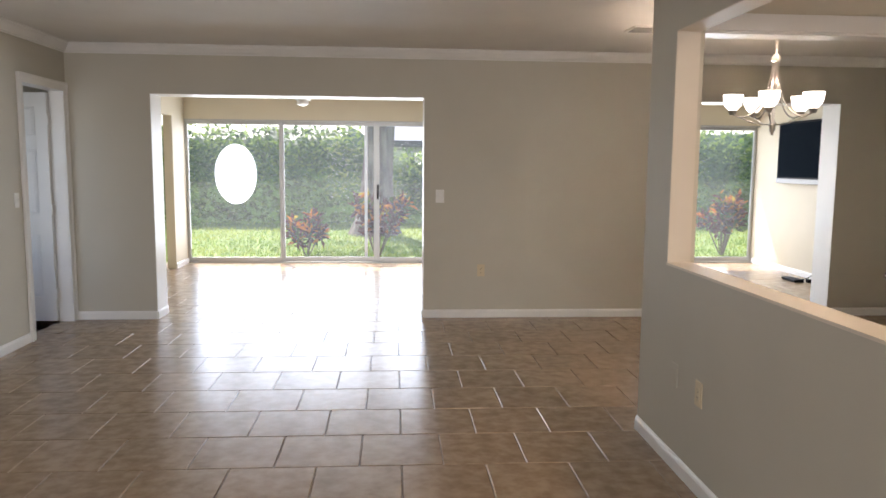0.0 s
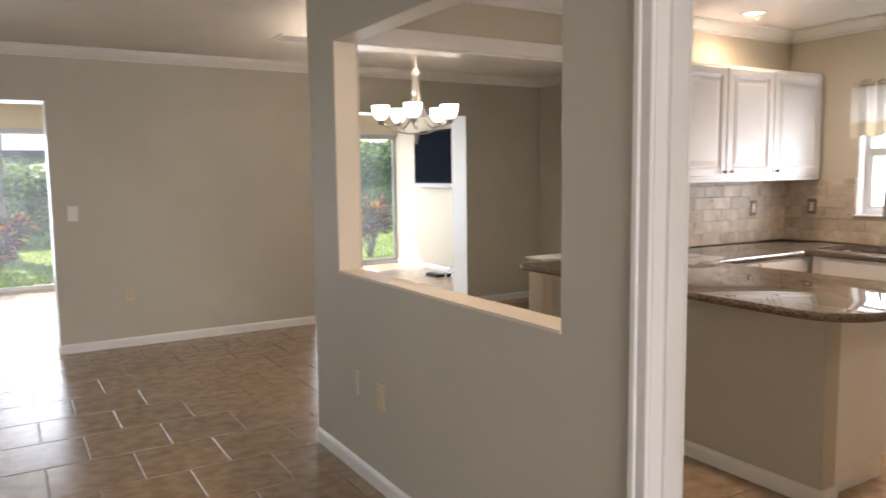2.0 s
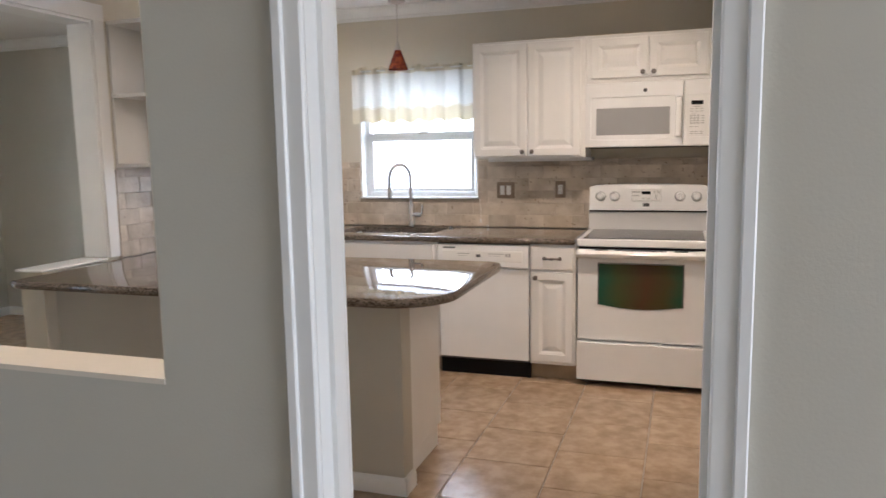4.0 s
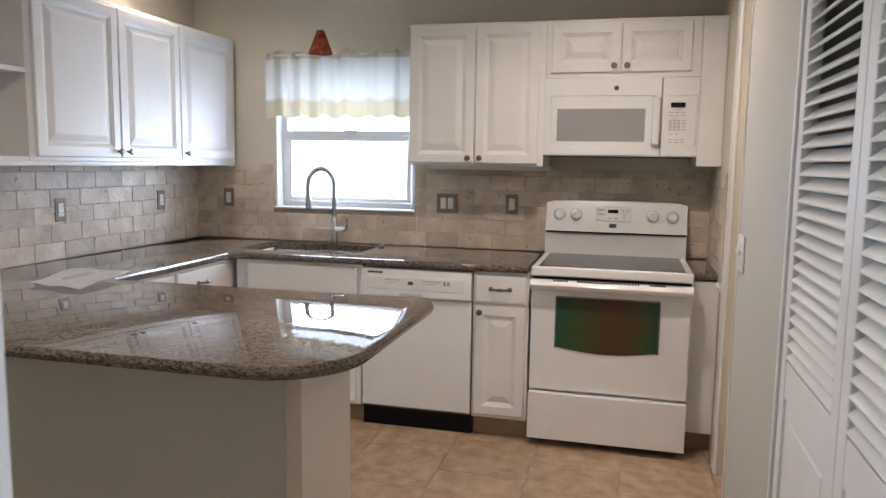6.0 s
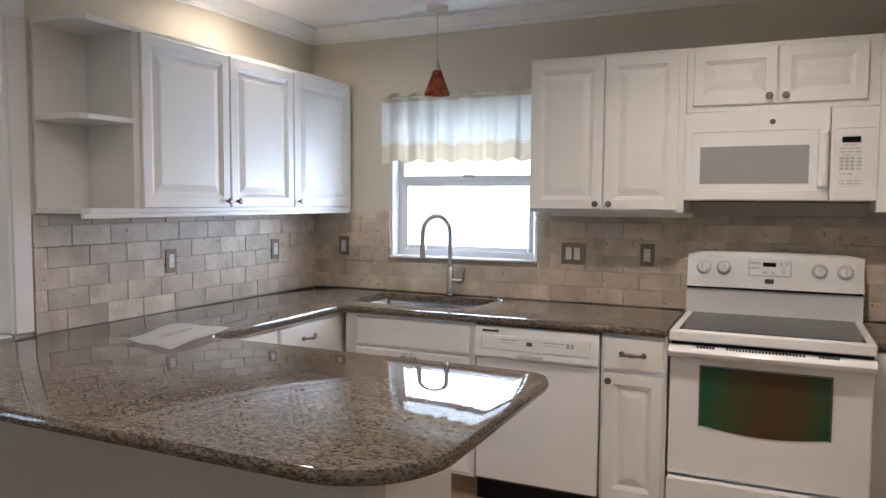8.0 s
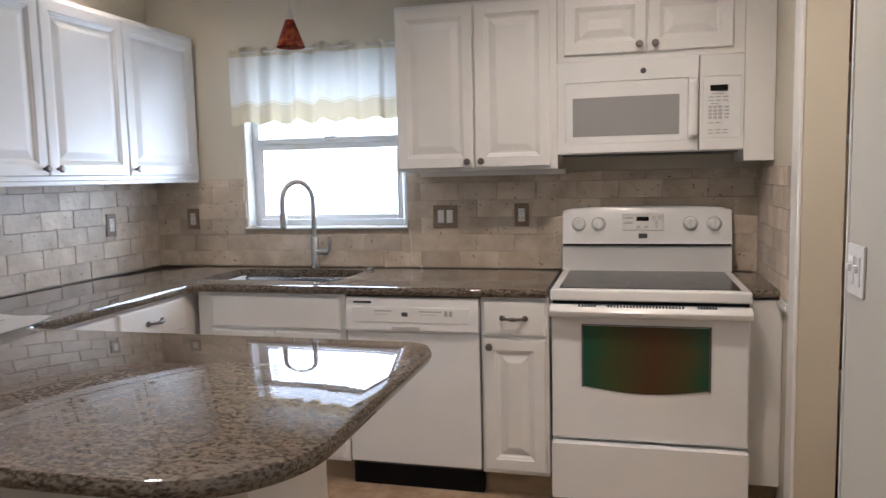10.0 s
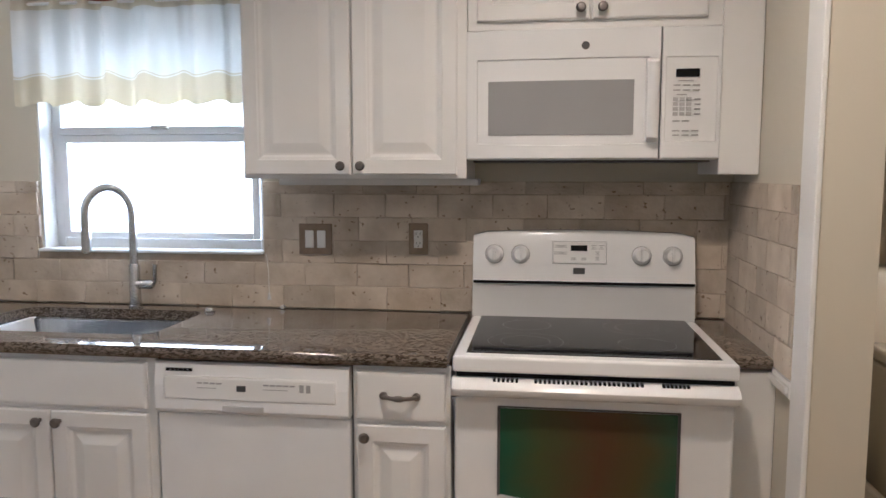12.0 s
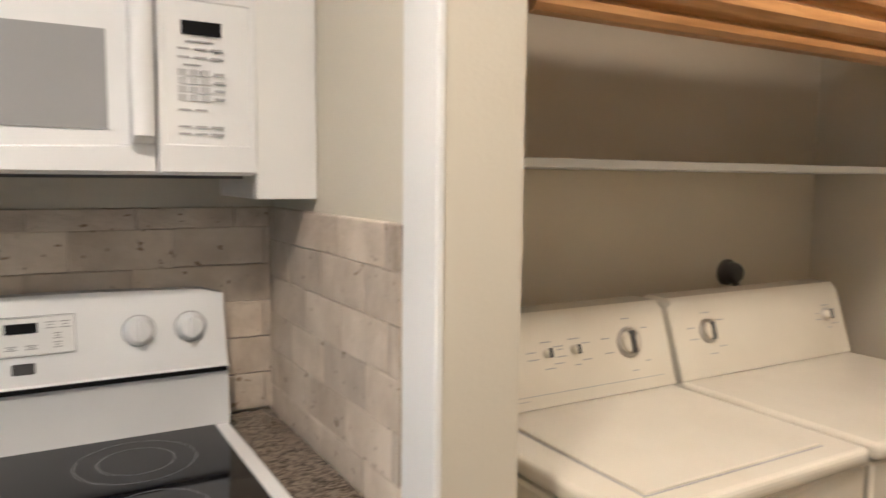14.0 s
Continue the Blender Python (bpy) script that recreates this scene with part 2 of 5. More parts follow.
# ---------------------------------------------------------------- mesh helpers


def bm_box(bm, x0, x1, y0, y1, z0, z1, bevel=0.0, seg=1):
    vs = [bm.verts.new((x, y, z)) for z in (z0, z1) for x, y in ((x0, y0), (x1, y0), (x1, y1), (x0, y1))]
    fs = [(3, 2, 1, 0), (4, 5, 6, 7), (0, 1, 5, 4), (1, 2, 6, 5), (2, 3, 7, 6), (3, 0, 4, 7)]
    faces = [bm.faces.new([vs[i] for i in f]) for f in fs]
    if bevel:
        edges = list({e for f in faces for e in f.edges})
        bmesh.ops.bevel(bm, geom=edges, offset=bevel, segments=seg, affect="EDGES", profile=0.5)


def finish(name, bm, mat, parent=None, smooth=False, loc=None):
    bmesh.ops.recalc_face_normals(bm, faces=bm.faces)
    me = bpy.data.meshes.new(name)
    bm.to_mesh(me)
    bm.free()
    if smooth:
        me.polygons.foreach_set("use_smooth", [True] * len(me.polygons))
        me.set_sharp_from_angle(angle=radians(40))
    for m in (mat if isinstance(mat, (list, tuple)) else (mat,)):
        me.materials.append(m)
    ob = new(name, me)
    if parent:
        ob.parent = parent
    if loc:
        ob.location = loc
    return ob


def boxes(name, specs, mat, parent=None, bevel=0.0, seg=1):
    bm = bmesh.new()
    for s in specs:
        bm_box(bm, *s, bevel=bevel, seg=seg)
    ob = finish(name, bm, mat, parent)
    if name in ("marking", "vent", "slot", "key"):
        tagged(ob, kind="stuff")
    return ob


def empty(name, m, label, category, group="", kind=""):
    ob = new(name)
    ob.matrix_world = m
    return tagged(ob, label, category, group, kind)


def lathe(name, profile, mat, parent=None, seg=24, axis="z", m=None):
    """profile: (radius, height) pairs turned round the z axis."""
    bm = bmesh.new()
    rings = []
    for r, z in profile:
        rings.append([bm.verts.new((r * math.cos(2 * math.pi * i / seg), r * math.sin(2 * math.pi * i / seg), z)) for i in range(seg)])
    for a, b in zip(rings, rings[1:]):
        for i in range(seg):
            bm.faces.new((a[i], a[(i + 1) % seg], b[(i + 1) % seg], b[i]))
    for ring in (rings[0], rings[-1]):
        if (ring[0].co.xy).length > 0.0005:
            bm.faces.new(ring)
    bmesh.ops.remove_doubles(bm, verts=bm.verts, dist=0.0001)
    ob = finish(name, bm, mat, parent, smooth=True)
    if m is not None:
        ob.matrix_local = m
    return ob


def tube(name, pts, radius, mat, parent=None, res=4, poly=True):
    cu = bpy.data.curves.new(name, "CURVE")
    cu.dimensions, cu.bevel_depth, cu.bevel_resolution, cu.use_fill_caps = "3D", radius, res, True
    sp = cu.splines.new("POLY" if poly else "NURBS")
    sp.points.add(len(pts) - 1)
    for p, c in zip(sp.points, pts):
        p.co = (*c, 1)
    if not poly:
        sp.use_endpoint_u, sp.order_u = True, 4
    tmp = bpy.data.objects.new(name, cu)
    scene.collection.objects.link(tmp)
    dg = bpy.context.evaluated_depsgraph_get()
    me = bpy.data.meshes.new_from_object(tmp.evaluated_get(dg))
    bpy.data.objects.remove(tmp)
    bpy.data.curves.remove(cu)
    me.name = name
    me.materials.clear()
    me.materials.append(mat)
    me.polygons.foreach_set("use_smooth", [True] * len(me.polygons))
    ob = new(name, me)
    if parent:
        ob.parent = parent
    return ob


def ring_panel(name, w, h, rings, mat, parent=None, back=0.0, x0=0.0, z0=0.0, y0=0.0):
    """A board w by h whose front (towards -y) steps through rings of (inset, height)."""
    bm = bmesh.new()
    loops = []
    for inset, d in [(0, -back)] + list(rings):
        loops.append([bm.verts.new((x0 + x, y0 - d, z0 + z)) for x, z in ((inset, inset), (w - inset, inset), (w - inset, h - inset), (inset, h - inset))])
    for a, b in zip(loops, loops[1:]):
        for i in range(4):
            bm.faces.new((a[i], a[(i + 1) % 4], b[(i + 1) % 4], b[i]))
    bm.faces.new(loops[-1])
    bm.faces.new(loops[0])
    return finish(name, bm, mat, parent)


def sweep_line(name, profile, p0, p1, mat, parent=None):
    """A straight moulding: profile of (out, up) pairs, run from p0 to p1; out is to the left of the run."""
    p0, p1 = Vector(p0), Vector(p1)
    d = (p1 - p0).normalized()
    side = Vector((-d.y, d.x, 0))
    bm = bmesh.new()
    ends = [[bm.verts.new(p + side * o + Vector((0, 0, u))) for o, u in profile] for p in (p0, p1)]
    n = len(profile)
    for i in range(n):
        bm.faces.new((ends[0][i], ends[0][(i + 1) % n], ends[1][(i + 1) % n], ends[1][i]))
    bm.faces.new(ends[0])
    bm.faces.new(ends[1])
    return finish(name, bm, mat, parent)


def wall(name, axis, a0, a1, t0, t1, z0, z1, holes, mat, label):
    """A wall along x or y from a0 to a1, thickness t0 to t1, with holes (a0, a1, z0, z1) cut right through."""
    A = sorted({a0, a1, *[v for h in holes for v in h[:2]]})
    Z = sorted({z0, z1, *[v for h in holes for v in h[2:]]})
    solid = {}
    for i in range(len(A) - 1):
        for k in range(len(Z) - 1):
            ca, cz = (A[i] + A[i + 1]) / 2, (Z[k] + Z[k + 1]) / 2
            solid[i, k] = not any(h[0] < ca < h[1] and h[2] < cz < h[3] for h in holes)
    bm = bmesh.new()

    def quad(*pts):
        bm.faces.new([bm.verts.new((a, t, z) if axis == "x" else (t, a, z)) for a, t, z in pts])
    for (i, k), s in solid.items():
        if not s:
            continue
        l, r, b, t = A[i], A[i + 1], Z[k], Z[k + 1]
        quad((l, t0, b), (r, t0, b), (r, t0, t), (l, t0, t))
        quad((l, t1, b), (r, t1, b), (r, t1, t), (l, t1, t))
        if not solid.get((i - 1, k)):
            quad((l, t0, b), (l, t1, b), (l, t1, t), (l, t0, t))
        if not solid.get((i + 1, k)):
            quad((r, t0, b), (r, t1, b), (r, t1, t), (r, t0, t))
        if not solid.get((i, k - 1)):
            quad((l, t0, b), (r, t0, b), (r, t1, b), (l, t1, b))
        if not solid.get((i, k + 1)):
            quad((l, t0, t), (r, t0, t), (r, t1, t), (l, t1, t))
    bmesh.ops.remove_doubles(bm, verts=bm.verts, dist=0.0002)
    return tagged(finish(name, bm, mat), label, "wall", kind="structure")


# ---------------------------------------------------------------- plan
H = 2.52                  # ceiling
XL, YF = -2.72, 7.16      # living room's west wall and far wall
XP0, XP1 = 1.60, 1.72     # partition between living room and kitchen
XS = 5.52                 # sink wall
YN = 3.98                 # kitchen's north wall
YSD = 0.77                # side wall by the range
YG = 11.12                # sliding glass doors
XD = 5.58                 # dining room's east wall
XT = 5.76                 # sunroom's east wall
YH = 0.87                 # passage's south wall

wall("wall_far", "x", XL, XD, YF, YF + 0.30, 0, H, [(-1.98, 0.52, 0, 2.087), (2.77, 4.56, 0, 2.087)], M_WALL, "sage beige painted wall with two wide openings")
wall("wall_west", "y", -4.2, YF, XL - 0.12, XL, 0, H, [(6.35, 7.09, 0, 2.10)], M_WALL, "sage beige painted wall with a doorway")
wall("wall_partition", "y", -4.2, 4.13, XP0, XP1, 0, H, [(2.085, 3.79, 0.986, 2.12), (0.999, 1.738, 0, 2.06)], M_WALL, "sage painted partition with pass-through and doorway")
wall("wall_kitchen_north", "x", XP1, XS, YN, YN + 0.14, 0, H, [(XP1 + 0.1, 3.06, 0, 2.16), (3.06, 3.49, 0.912, 2.16)], M_KITCHEN, "painted kitchen wall with wide opening to the dining room")
wall("wall_sink", "y", YSD - 0.14, YN + 0.14, XS, XS + 0.2, 0, H, [(2.486, 3.411, 1.119, 2.02)], M_KITCHEN, "painted kitchen wall with a window over the sink")
wall("wall_dining_east", "y", YN + 0.14, YF, XD, XD + 0.14, 0, H, [], M_WALL, "sage beige painted dining room wall")
wall("wall_range_side", "x", 4.712, XS, YSD - 0.14, YSD, 0, H, [], M_KITCHEN, "painted wall end beside the range")
wall("wall_passage_south", "x", XP1, 3.735, YH - 0.11, YH, 0, H, [(2.04, 2.96, 0, 2.06)], M_WALL, "painted passage wall with a closet opening")
wall("wall_laundry_east", "y", -1.33, YSD - 0.14, XS, XS + 0.14, 0, H, [], M_CREAM, "cream painted laundry wall behind the machines")
wall("wall_laundry_south", "x", 3.625, XS + 0.14, -1.45, -1.33, 0, H, [], M_CREAM, "cream painted laundry side wall")
wall("wall_laundry_west", "y", -1.33, YH - 0.11, 3.625, 3.735, 0, H, [], M_WALL, "painted laundry wall")
wall("wall_closet_back", "x", XP1, 3.625, 0.15, 0.25, 0, H, [], M_WALL, "painted closet back wall")
# unseen end wall; its opening is made up for the front fill
wall("wall_south", "x", XL - 0.12, XP1, -4.32, -4.2, 0, H, [(-2.15, 1.55, 0.2, 2.3)], M_WALL, "sage beige painted wall")
wall("wall_sunroom_west", "y", YF + 0.30, YG + 0.1, XL - 0.17, XL - 0.05, 0, H, [(9.96, 10.5, 0, 2.1)], M_SUNROOM, "pale cream sunroom wall with a niche")
wall("wall_sunroom_niche", "y", 9.7, 10.8, XL - 0.4, XL - 0.30, 0, H, [], M_SUNROOM, "pale cream niche back")
wall("wall_sunroom_east", "y", YF + 0.30, YG + 0.1, XT, XT + 0.14, 0, H, [], M_SUNROOM, "pale cream sunroom wall behind the television")
wall("wall_bedroom", "y", 5.6, 8.0, -4.6, -4.5, 0, H, [], M_WALL, "painted wall of the room beyond the door")
wall("wall_bedroom_side", "x", -4.5, XL - 0.12, 7.6, 7.7, 0, H, [], M_WALL, "painted wall of the room beyond the door")
# window opening added in this unseen wall for the bedroom lamp
wall("wall_bedroom_near", "x", -4.5, XL - 0.12, 5.6, 5.7, 0, H, [(-4.2, -3.1, 0.7, 2.1)], M_WALL, "painted wall of the room beyond the door")


def slab(name, x0, x1, y0, y1, z0, z1, mat, label, cat):
    return tagged(boxes(name, [(x0, x1, y0, y1, z0, z1)], mat), label, cat, kind="structure")


slab("ceiling", XL - 0.12, XT, -4.32, YF + 0.29, H, H + 0.1, M_CEIL, "off-white painted plaster ceiling", "ceiling")
slab("ceiling_sunroom", XL - 0.4, XT + 0.14, YF + 0.302, YG + 0.9, H - 0.09, H + 0.1, M_CEIL, "white painted sunroom ceiling and eave", "ceiling")
slab("ceiling_bedroom", -4.6, XL - 0.125, 5.6, 7.7, H, H + 0.1, M_CEIL, "white painted ceiling", "ceiling")
slab("floor_bedroom", -4.6, XL - 0.12, 5.6, 7.7, -0.1, 0.0, M_WOODFLOOR, "reddish brown wood floor beyond the door", "floor")
slab("wall_header_slider", XL - 0.05, XT, YG - 0.04, YG + 0.1, 2.09, H - 0.09, M_SUNROOM, "cream header above the sliding doors", "wall")
floor = slab("floor", XL - 0.4, XT + 0.14, -4.32, YG + 0.1, -0.12, -0.006, M_GROUT, "taupe ceramic floor tiles in running bond, pale grout", "floor")


# ---------------------------------------------------------------- mouldings
CROWN = [(0, 0), (0.014, 0.0), (0.020, 0.014), (0.034, 0.020), (0.062, 0.054), (0.070, 0.074), (0.084, 0.078), (0.084, 0.085), (0, 0.085)]
BASE = [(0, 0), (0.014, 0), (0.014, 0.058), (0.010, 0.070), (0.004, 0.078), (0, 0.078)]


def runs(name, prof, z, lines, label, cat):
    for a, b in lines:
        tagged(sweep_line(name, prof, (*a, z), (*b, z), M_TRIM), label, cat, kind="structure")


runs("crown_moulding", CROWN, H - 0.0855, [
    ((XD, YF), (XL, YF)), ((XL, YF), (XL, -4.2)), ((XP0, -4.2), (XP0, 4.13)), ((XP0, 4.13), (XP1, 4.13)), ((XD, YN + 0.14), (XD, YF)), ((XP1, YN + 0.14), (XD, YN + 0.14)),
    ((XS, YN), (XP1, YN)), ((XS, YSD), (XS, YN)), ((4.712, YSD), (XS, YSD)), ((XP1, YN), (XP1, YH))],
    "white painted crown moulding along the ceiling", "moulding")
runs("baseboard", BASE, 0.001, [
    ((2.77, YF), (0.52, YF)), ((-1.98, YF), (XL, YF)), ((XD, YF), (4.56, YF)), ((XL, 6.28), (XL, -4.2)), ((XP0, 1.782), (XP0, 4.13)), ((XP0, 4.13), (XP1, 4.13)), ((XP0, -4.2), (XP0, 0.955)),
    ((XP1, 4.13), (XP1, 1.782)), ((XD, YN + 0.14), (XD, YF)), ((3.49, YN + 0.14), (XD, YN + 0.14)),
    ((XT, YF + 0.3), (XT, YG)), ((XL - 0.05, YG), (XL - 0.05, 10.5)), ((XL - 0.05, 9.96), (XL - 0.05, YF + 0.3)), ((-1.98, YF + 0.3), (-1.98, YF)), ((0.52, YF), (0.52, YF + 0.3)), ((4.56, YF), (4.56, YF + 0.3))],
    "white painted baseboard", "baseboard")


def casing(name, axis, face, out, a0, a1, top, w=0.08, t=0.016, label="white painted door casing"):
    """Flat casing with a raised back band round an opening, on the wall face, proud towards out."""
    f0, f1, f2 = face, face + out * t, face + out * (t + 0.008)
    sp = []
    for l, r, b, h in ((a0 - w, a0, 0, top), (a1, a1 + w, 0, top), (a0 - w, a1 + w, top, top + w)):
        sp.append((l, r, b, h, f1))
    sp += [(a0 - w - 0.002, a0 - w + 0.02, 0, top + w, f2), (a1 + w - 0.02, a1 + w + 0.002, 0, top + w, f2), (a0 - w + 0.02, a1 + w - 0.02, top + w - 0.02, top + w + 0.002, f2)]
    bm = bmesh.new()
    for l, r, b, h, f in sp:
        lo, hi = min(f0, f), max(f0, f)
        if axis == "y":
            bm_box(bm, lo, hi, l, r, b, h, bevel=0.003)
        else:
            bm_box(bm, l, r, lo, hi, b, h, bevel=0.003)
    return tagged(finish(name, bm, M_TRIM), label, "door casing", kind="structure")


casing("door_trim_kitchen", "y", XP0, -1, 1.012, 1.725, 2.045, w=0.056)
casing("door_trim_kitchen_inner", "y", XP1, 1, 1.012, 1.725, 2.045, w=0.056)
tagged(boxes("door_jamb_kitchen", [(XP0, XP1, 0.999, 1.012, 0, 2.06), (XP0, XP1, 1.725, 1.738, 0, 2.06), (XP0, XP1, 1.012, 1.725, 2.045, 2.06),
                                   (XP0 + 0.045, XP0 + 0.075, 1.012, 1.024, 0, 2.045), (XP0 + 0.045, XP0 + 0.075, 1.713, 1.725, 0, 2.045)], M_TRIM), "white painted door jamb", "door jamb", kind="structure")
casing("door_trim_bedroom", "y", XL, 1, 6.36, 7.08, 2.09, w=0.075)
tagged(boxes("door_jamb_bedroom", [(XL - 0.12, XL, 6.35, 6.36, 0, 2.10), (XL - 0.12, XL, 7.08, 7.09, 0, 2.10), (XL - 0.12, XL, 6.36, 7.08, 2.09, 2.10)], M_TRIM), "white painted door jamb", "door jamb", kind="structure")
# casing of the opening between kitchen and dining room, ending on the half wall
tagged(boxes("opening_trim_dining", [(3.49, 3.565, YN - 0.016, YN, 0.929, 2.16), (XP1, 3.565, YN - 0.016, YN, 2.16, 2.245), (3.475, 3.49, YN - 0.004, YN + 0.144, 0.929, 2.145), (XP1 + 0.1, 3.49, YN - 0.004, YN + 0.144, 2.145, 2.16)], M_TRIM, bevel=0.002),
       "white painted casing of the dining opening", "door casing", kind="structure")
tagged(boxes("half_wall_cap", [(3.04, 3.475, YN - 0.015, YN + 0.155, 0.916, 0.928)], M_TRIM, bevel=0.004), "white painted cap of the half wall", "ledge", kind="structure")
# reveals of the pass-through and far openings
tagged(boxes("pass_through_lining", [(XP0 - 0.004, XP1 + 0.004, 2.085, 3.79, 0.978, 0.990), (XP0 + 0.002, XP1 - 0.002, 3.786, 3.794, 0.990, 2.118), (XP0 + 0.002, XP1 - 0.002, 2.081, 2.089, 0.990, 2.118), (XP0 + 0.002, XP1 - 0.002, 2.085, 3.79, 2.116, 2.124)], M_SILL),
       "cream painted lining of the pass-through", "sill", kind="structure")
for nm, a, b in (("opening_lining_sunroom", -1.98, 0.52), ("opening_lining_dining", 2.77, 4.56)):
    tagged(boxes(nm, [(a - 0.004, a + 0.004, YF + 0.002, YF + 0.298, 0.08, 2.083), (b - 0.004, b + 0.004, YF + 0.002, YF + 0.298, 0.08, 2.083), (a + 0.004, b - 0.004, YF + 0.002, YF + 0.298, 2.083, 2.091)], M_TRIM),
           "white painted reveal of a wide opening", "reveal", kind="structure")
# corner bead strip and rail at the wall end beside the range
tagged(boxes("wall_end_trim", [(4.706, 4.815, YSD, YSD + 0.014, 0, H - 0.07)], M_TRIM, bevel=0.003), "white painted trim strip at the wall end", "trim", kind="structure")
tagged(boxes("chair_rail", [(4.815, 4.965, YSD, YSD + 0.016, 0.835, 0.885), (4.815, 4.965, YSD + 0.016, YSD + 0.026, 0.85, 0.872)], M_TRIM, bevel=0.004), "short white chair rail below the tiles", "trim", kind="structure")
tagged(boxes("laundry_wall_edge", [(3.735, 3.747, YH - 0.112, YH + 0.004, 0, H)], M_TRIM, bevel=0.002), "white corner trim at the passage wall end", "trim", kind="structure")

# ---------------------------------------------------------------- windows and sliding doors


def sliding_door(x0, x1, handle):
    e = empty("sliding_glass_door", pose(x0, YG, 0), "tall sliding glass panel in a grey aluminium frame", "sliding door", "sliding doors of the sunroom")
    w = x1 - x0
    boxes("frame", [(0, 0.042, -0.02, 0.02, 0.025, 2.07), (w - 0.042, w, -0.02, 0.02, 0.025, 2.07), (0.042, w - 0.042, -0.02, 0.02, 0.025, 0.085), (0.042, w - 0.042, -0.02, 0.02, 2.02, 2.07)], M_ALU, e, bevel=0.003)
    g = boxes("pane", [(0.042, w - 0.042, -0.003, 0.003, 0.085, 2.02)], M_PANE, e)
    g.visible_shadow = False
    if handle:
        boxes("handle", [(0.006, 0.036, -0.045, -0.02, 0.95, 1.17)], M_BLACK, e, bevel=0.006)
    return e


xs = [-2.77, -1.39, -0.02, 1.40, 2.82, 4.24, 5.755]
for i, (a, b) in enumerate(zip(xs, xs[1:])):
    d = sliding_door(a - 0.02 * (i % 2), b, i in (2,))
    d.location.y += 0.045 * (i % 2)
tagged(boxes("slider_track", [(XL - 0.05, XT, YG - 0.05, YG + 0.1, -0.004, 0.024), (XL - 0.05, XT, YG - 0.06, YG + 0.1, 2.071, 2.089)], M_ALU), "grey aluminium sliding door track", "door track", kind="structure")
# second frame upright close to the door leaf
tagged(boxes("slider_post", [(-0.20, -0.155, YG + 0.075, YG + 0.1, 0.024, 2.07)], M_ALU), "grey aluminium door edge", "door frame", kind="structure")


def oval_decal():
    bm = bmesh.new()
    rings = []
    for d in (0.0, 0.004):
        rings.append([bm.verts.new((0.30 * math.cos(2 * math.pi * i / 48), d, 0.435 * math.sin(2 * math.pi * i / 48))) for i in range(48)])
    bm.faces.new(rings[0]), bm.faces.new(rings[1])
    for i in range(48):
        bm.faces.new((rings[0][i], rings[0][(i + 1) % 48], rings[1][(i + 1) % 48], rings[1][i]))
    ob = finish("oval_window_decal", bm, M_DECAL, loc=(-2.06, YG - 0.012, 1.305))
    tagged(ob, "white frosted oval film stuck on the sliding door glass", "window film")


def translucent(name, c, rough=0.8, mixv=0.5):
    m, nt, b = nodes_of(name, rough)
    n, l = nt.nodes, nt.links
    b.inputs["Base Color"].default_value = (*c, 1)
    tl, mx, no, rp = n.new("ShaderNodeBsdfTranslucent"), n.new("ShaderNodeMixShader"), n.new("ShaderNodeTexNoise"), n.new("ShaderNodeMixRGB")
    no.inputs["Scale"].default_value = 60
    rp.inputs[1].default_value, rp.inputs[2].default_value = (*[v * 0.93 for v in c], 1), (*c, 1)
    l.new(no.outputs["Fac"], rp.inputs[0])
    l.new(rp.outputs[0], b.inputs["Base Color"])
    l.new(rp.outputs[0], tl.inputs[0])
    mx.inputs[0].default_value = mixv
    l.new(b.outputs[0], mx.inputs[1])
    l.new(tl.outputs[0], mx.inputs[2])
    l.new(mx.outputs[0], n["Material Output"].inputs[0])
    return m


M_DECAL = translucent("frosted_white_film", (0.93, 0.95, 0.97), 0.5, 0.75)
M_CURTAIN = translucent("sheer_white_cotton", (0.80, 0.80, 0.77), 0.9, 0.12)
M_CURTAINB = translucent("beige_cotton_band", (0.66, 0.60, 0.47), 0.9, 0.12)
oval_decal()


def kitchen_window():
    e = empty("window_1", pose(XS + 0.11, 2.486, 1.119), "white framed single-hung window above the sink", "window", kind="structure")
    w, h = 0.925, 0.901
    boxes("frame", [(-0.03, 0.05, 0, 0.045, 0, h), (-0.03, 0.05, w - 0.045, w, 0, h), (-0.03, 0.05, 0.045, w - 0.045, 0, 0.05), (-0.03, 0.05, 0.045, w - 0.045, h - 0.05, h)], M_WINFRAME, e, bevel=0.003)
    boxes("sash", [(-0.055, -0.03, 0.045, w - 0.045, 0.462, 0.492), (-0.045, -0.012, 0.045, w - 0.045, 0.43, 0.462), (-0.04, -0.03, 0.045, 0.075, 0.05, 0.43), (-0.04, -0.03, w - 0.075, w - 0.045, 0.05, 0.43), (-0.045, -0.03, 0.075, w - 0.075, 0.05, 0.075)], M_WINFRAME, e, bevel=0.003)
    p = boxes("pane", [(0.0, 0.004, 0.045, w - 0.045, 0.05, h - 0.05)], M_PANE, e)
    p.visible_shadow = False
    boxes("latch", [(-0.075, -0.055, 0.40, 0.47, 0.48, 0.497)], M_NICKEL, e, bevel=0.004)
    boxes("sill", [(-0.145, -0.06, 0.001, w - 0.001, 0.0015, 0.014)], M_WINFRAME, e, bevel=0.004)
    boxes("reveal", [(-0.108, -0.03, 0.001, 0.008, 0.014, h), (-0.108, -0.03, w - 0.008, w - 0.001, 0.014, h)], M_TRIM, e)


kitchen_window()
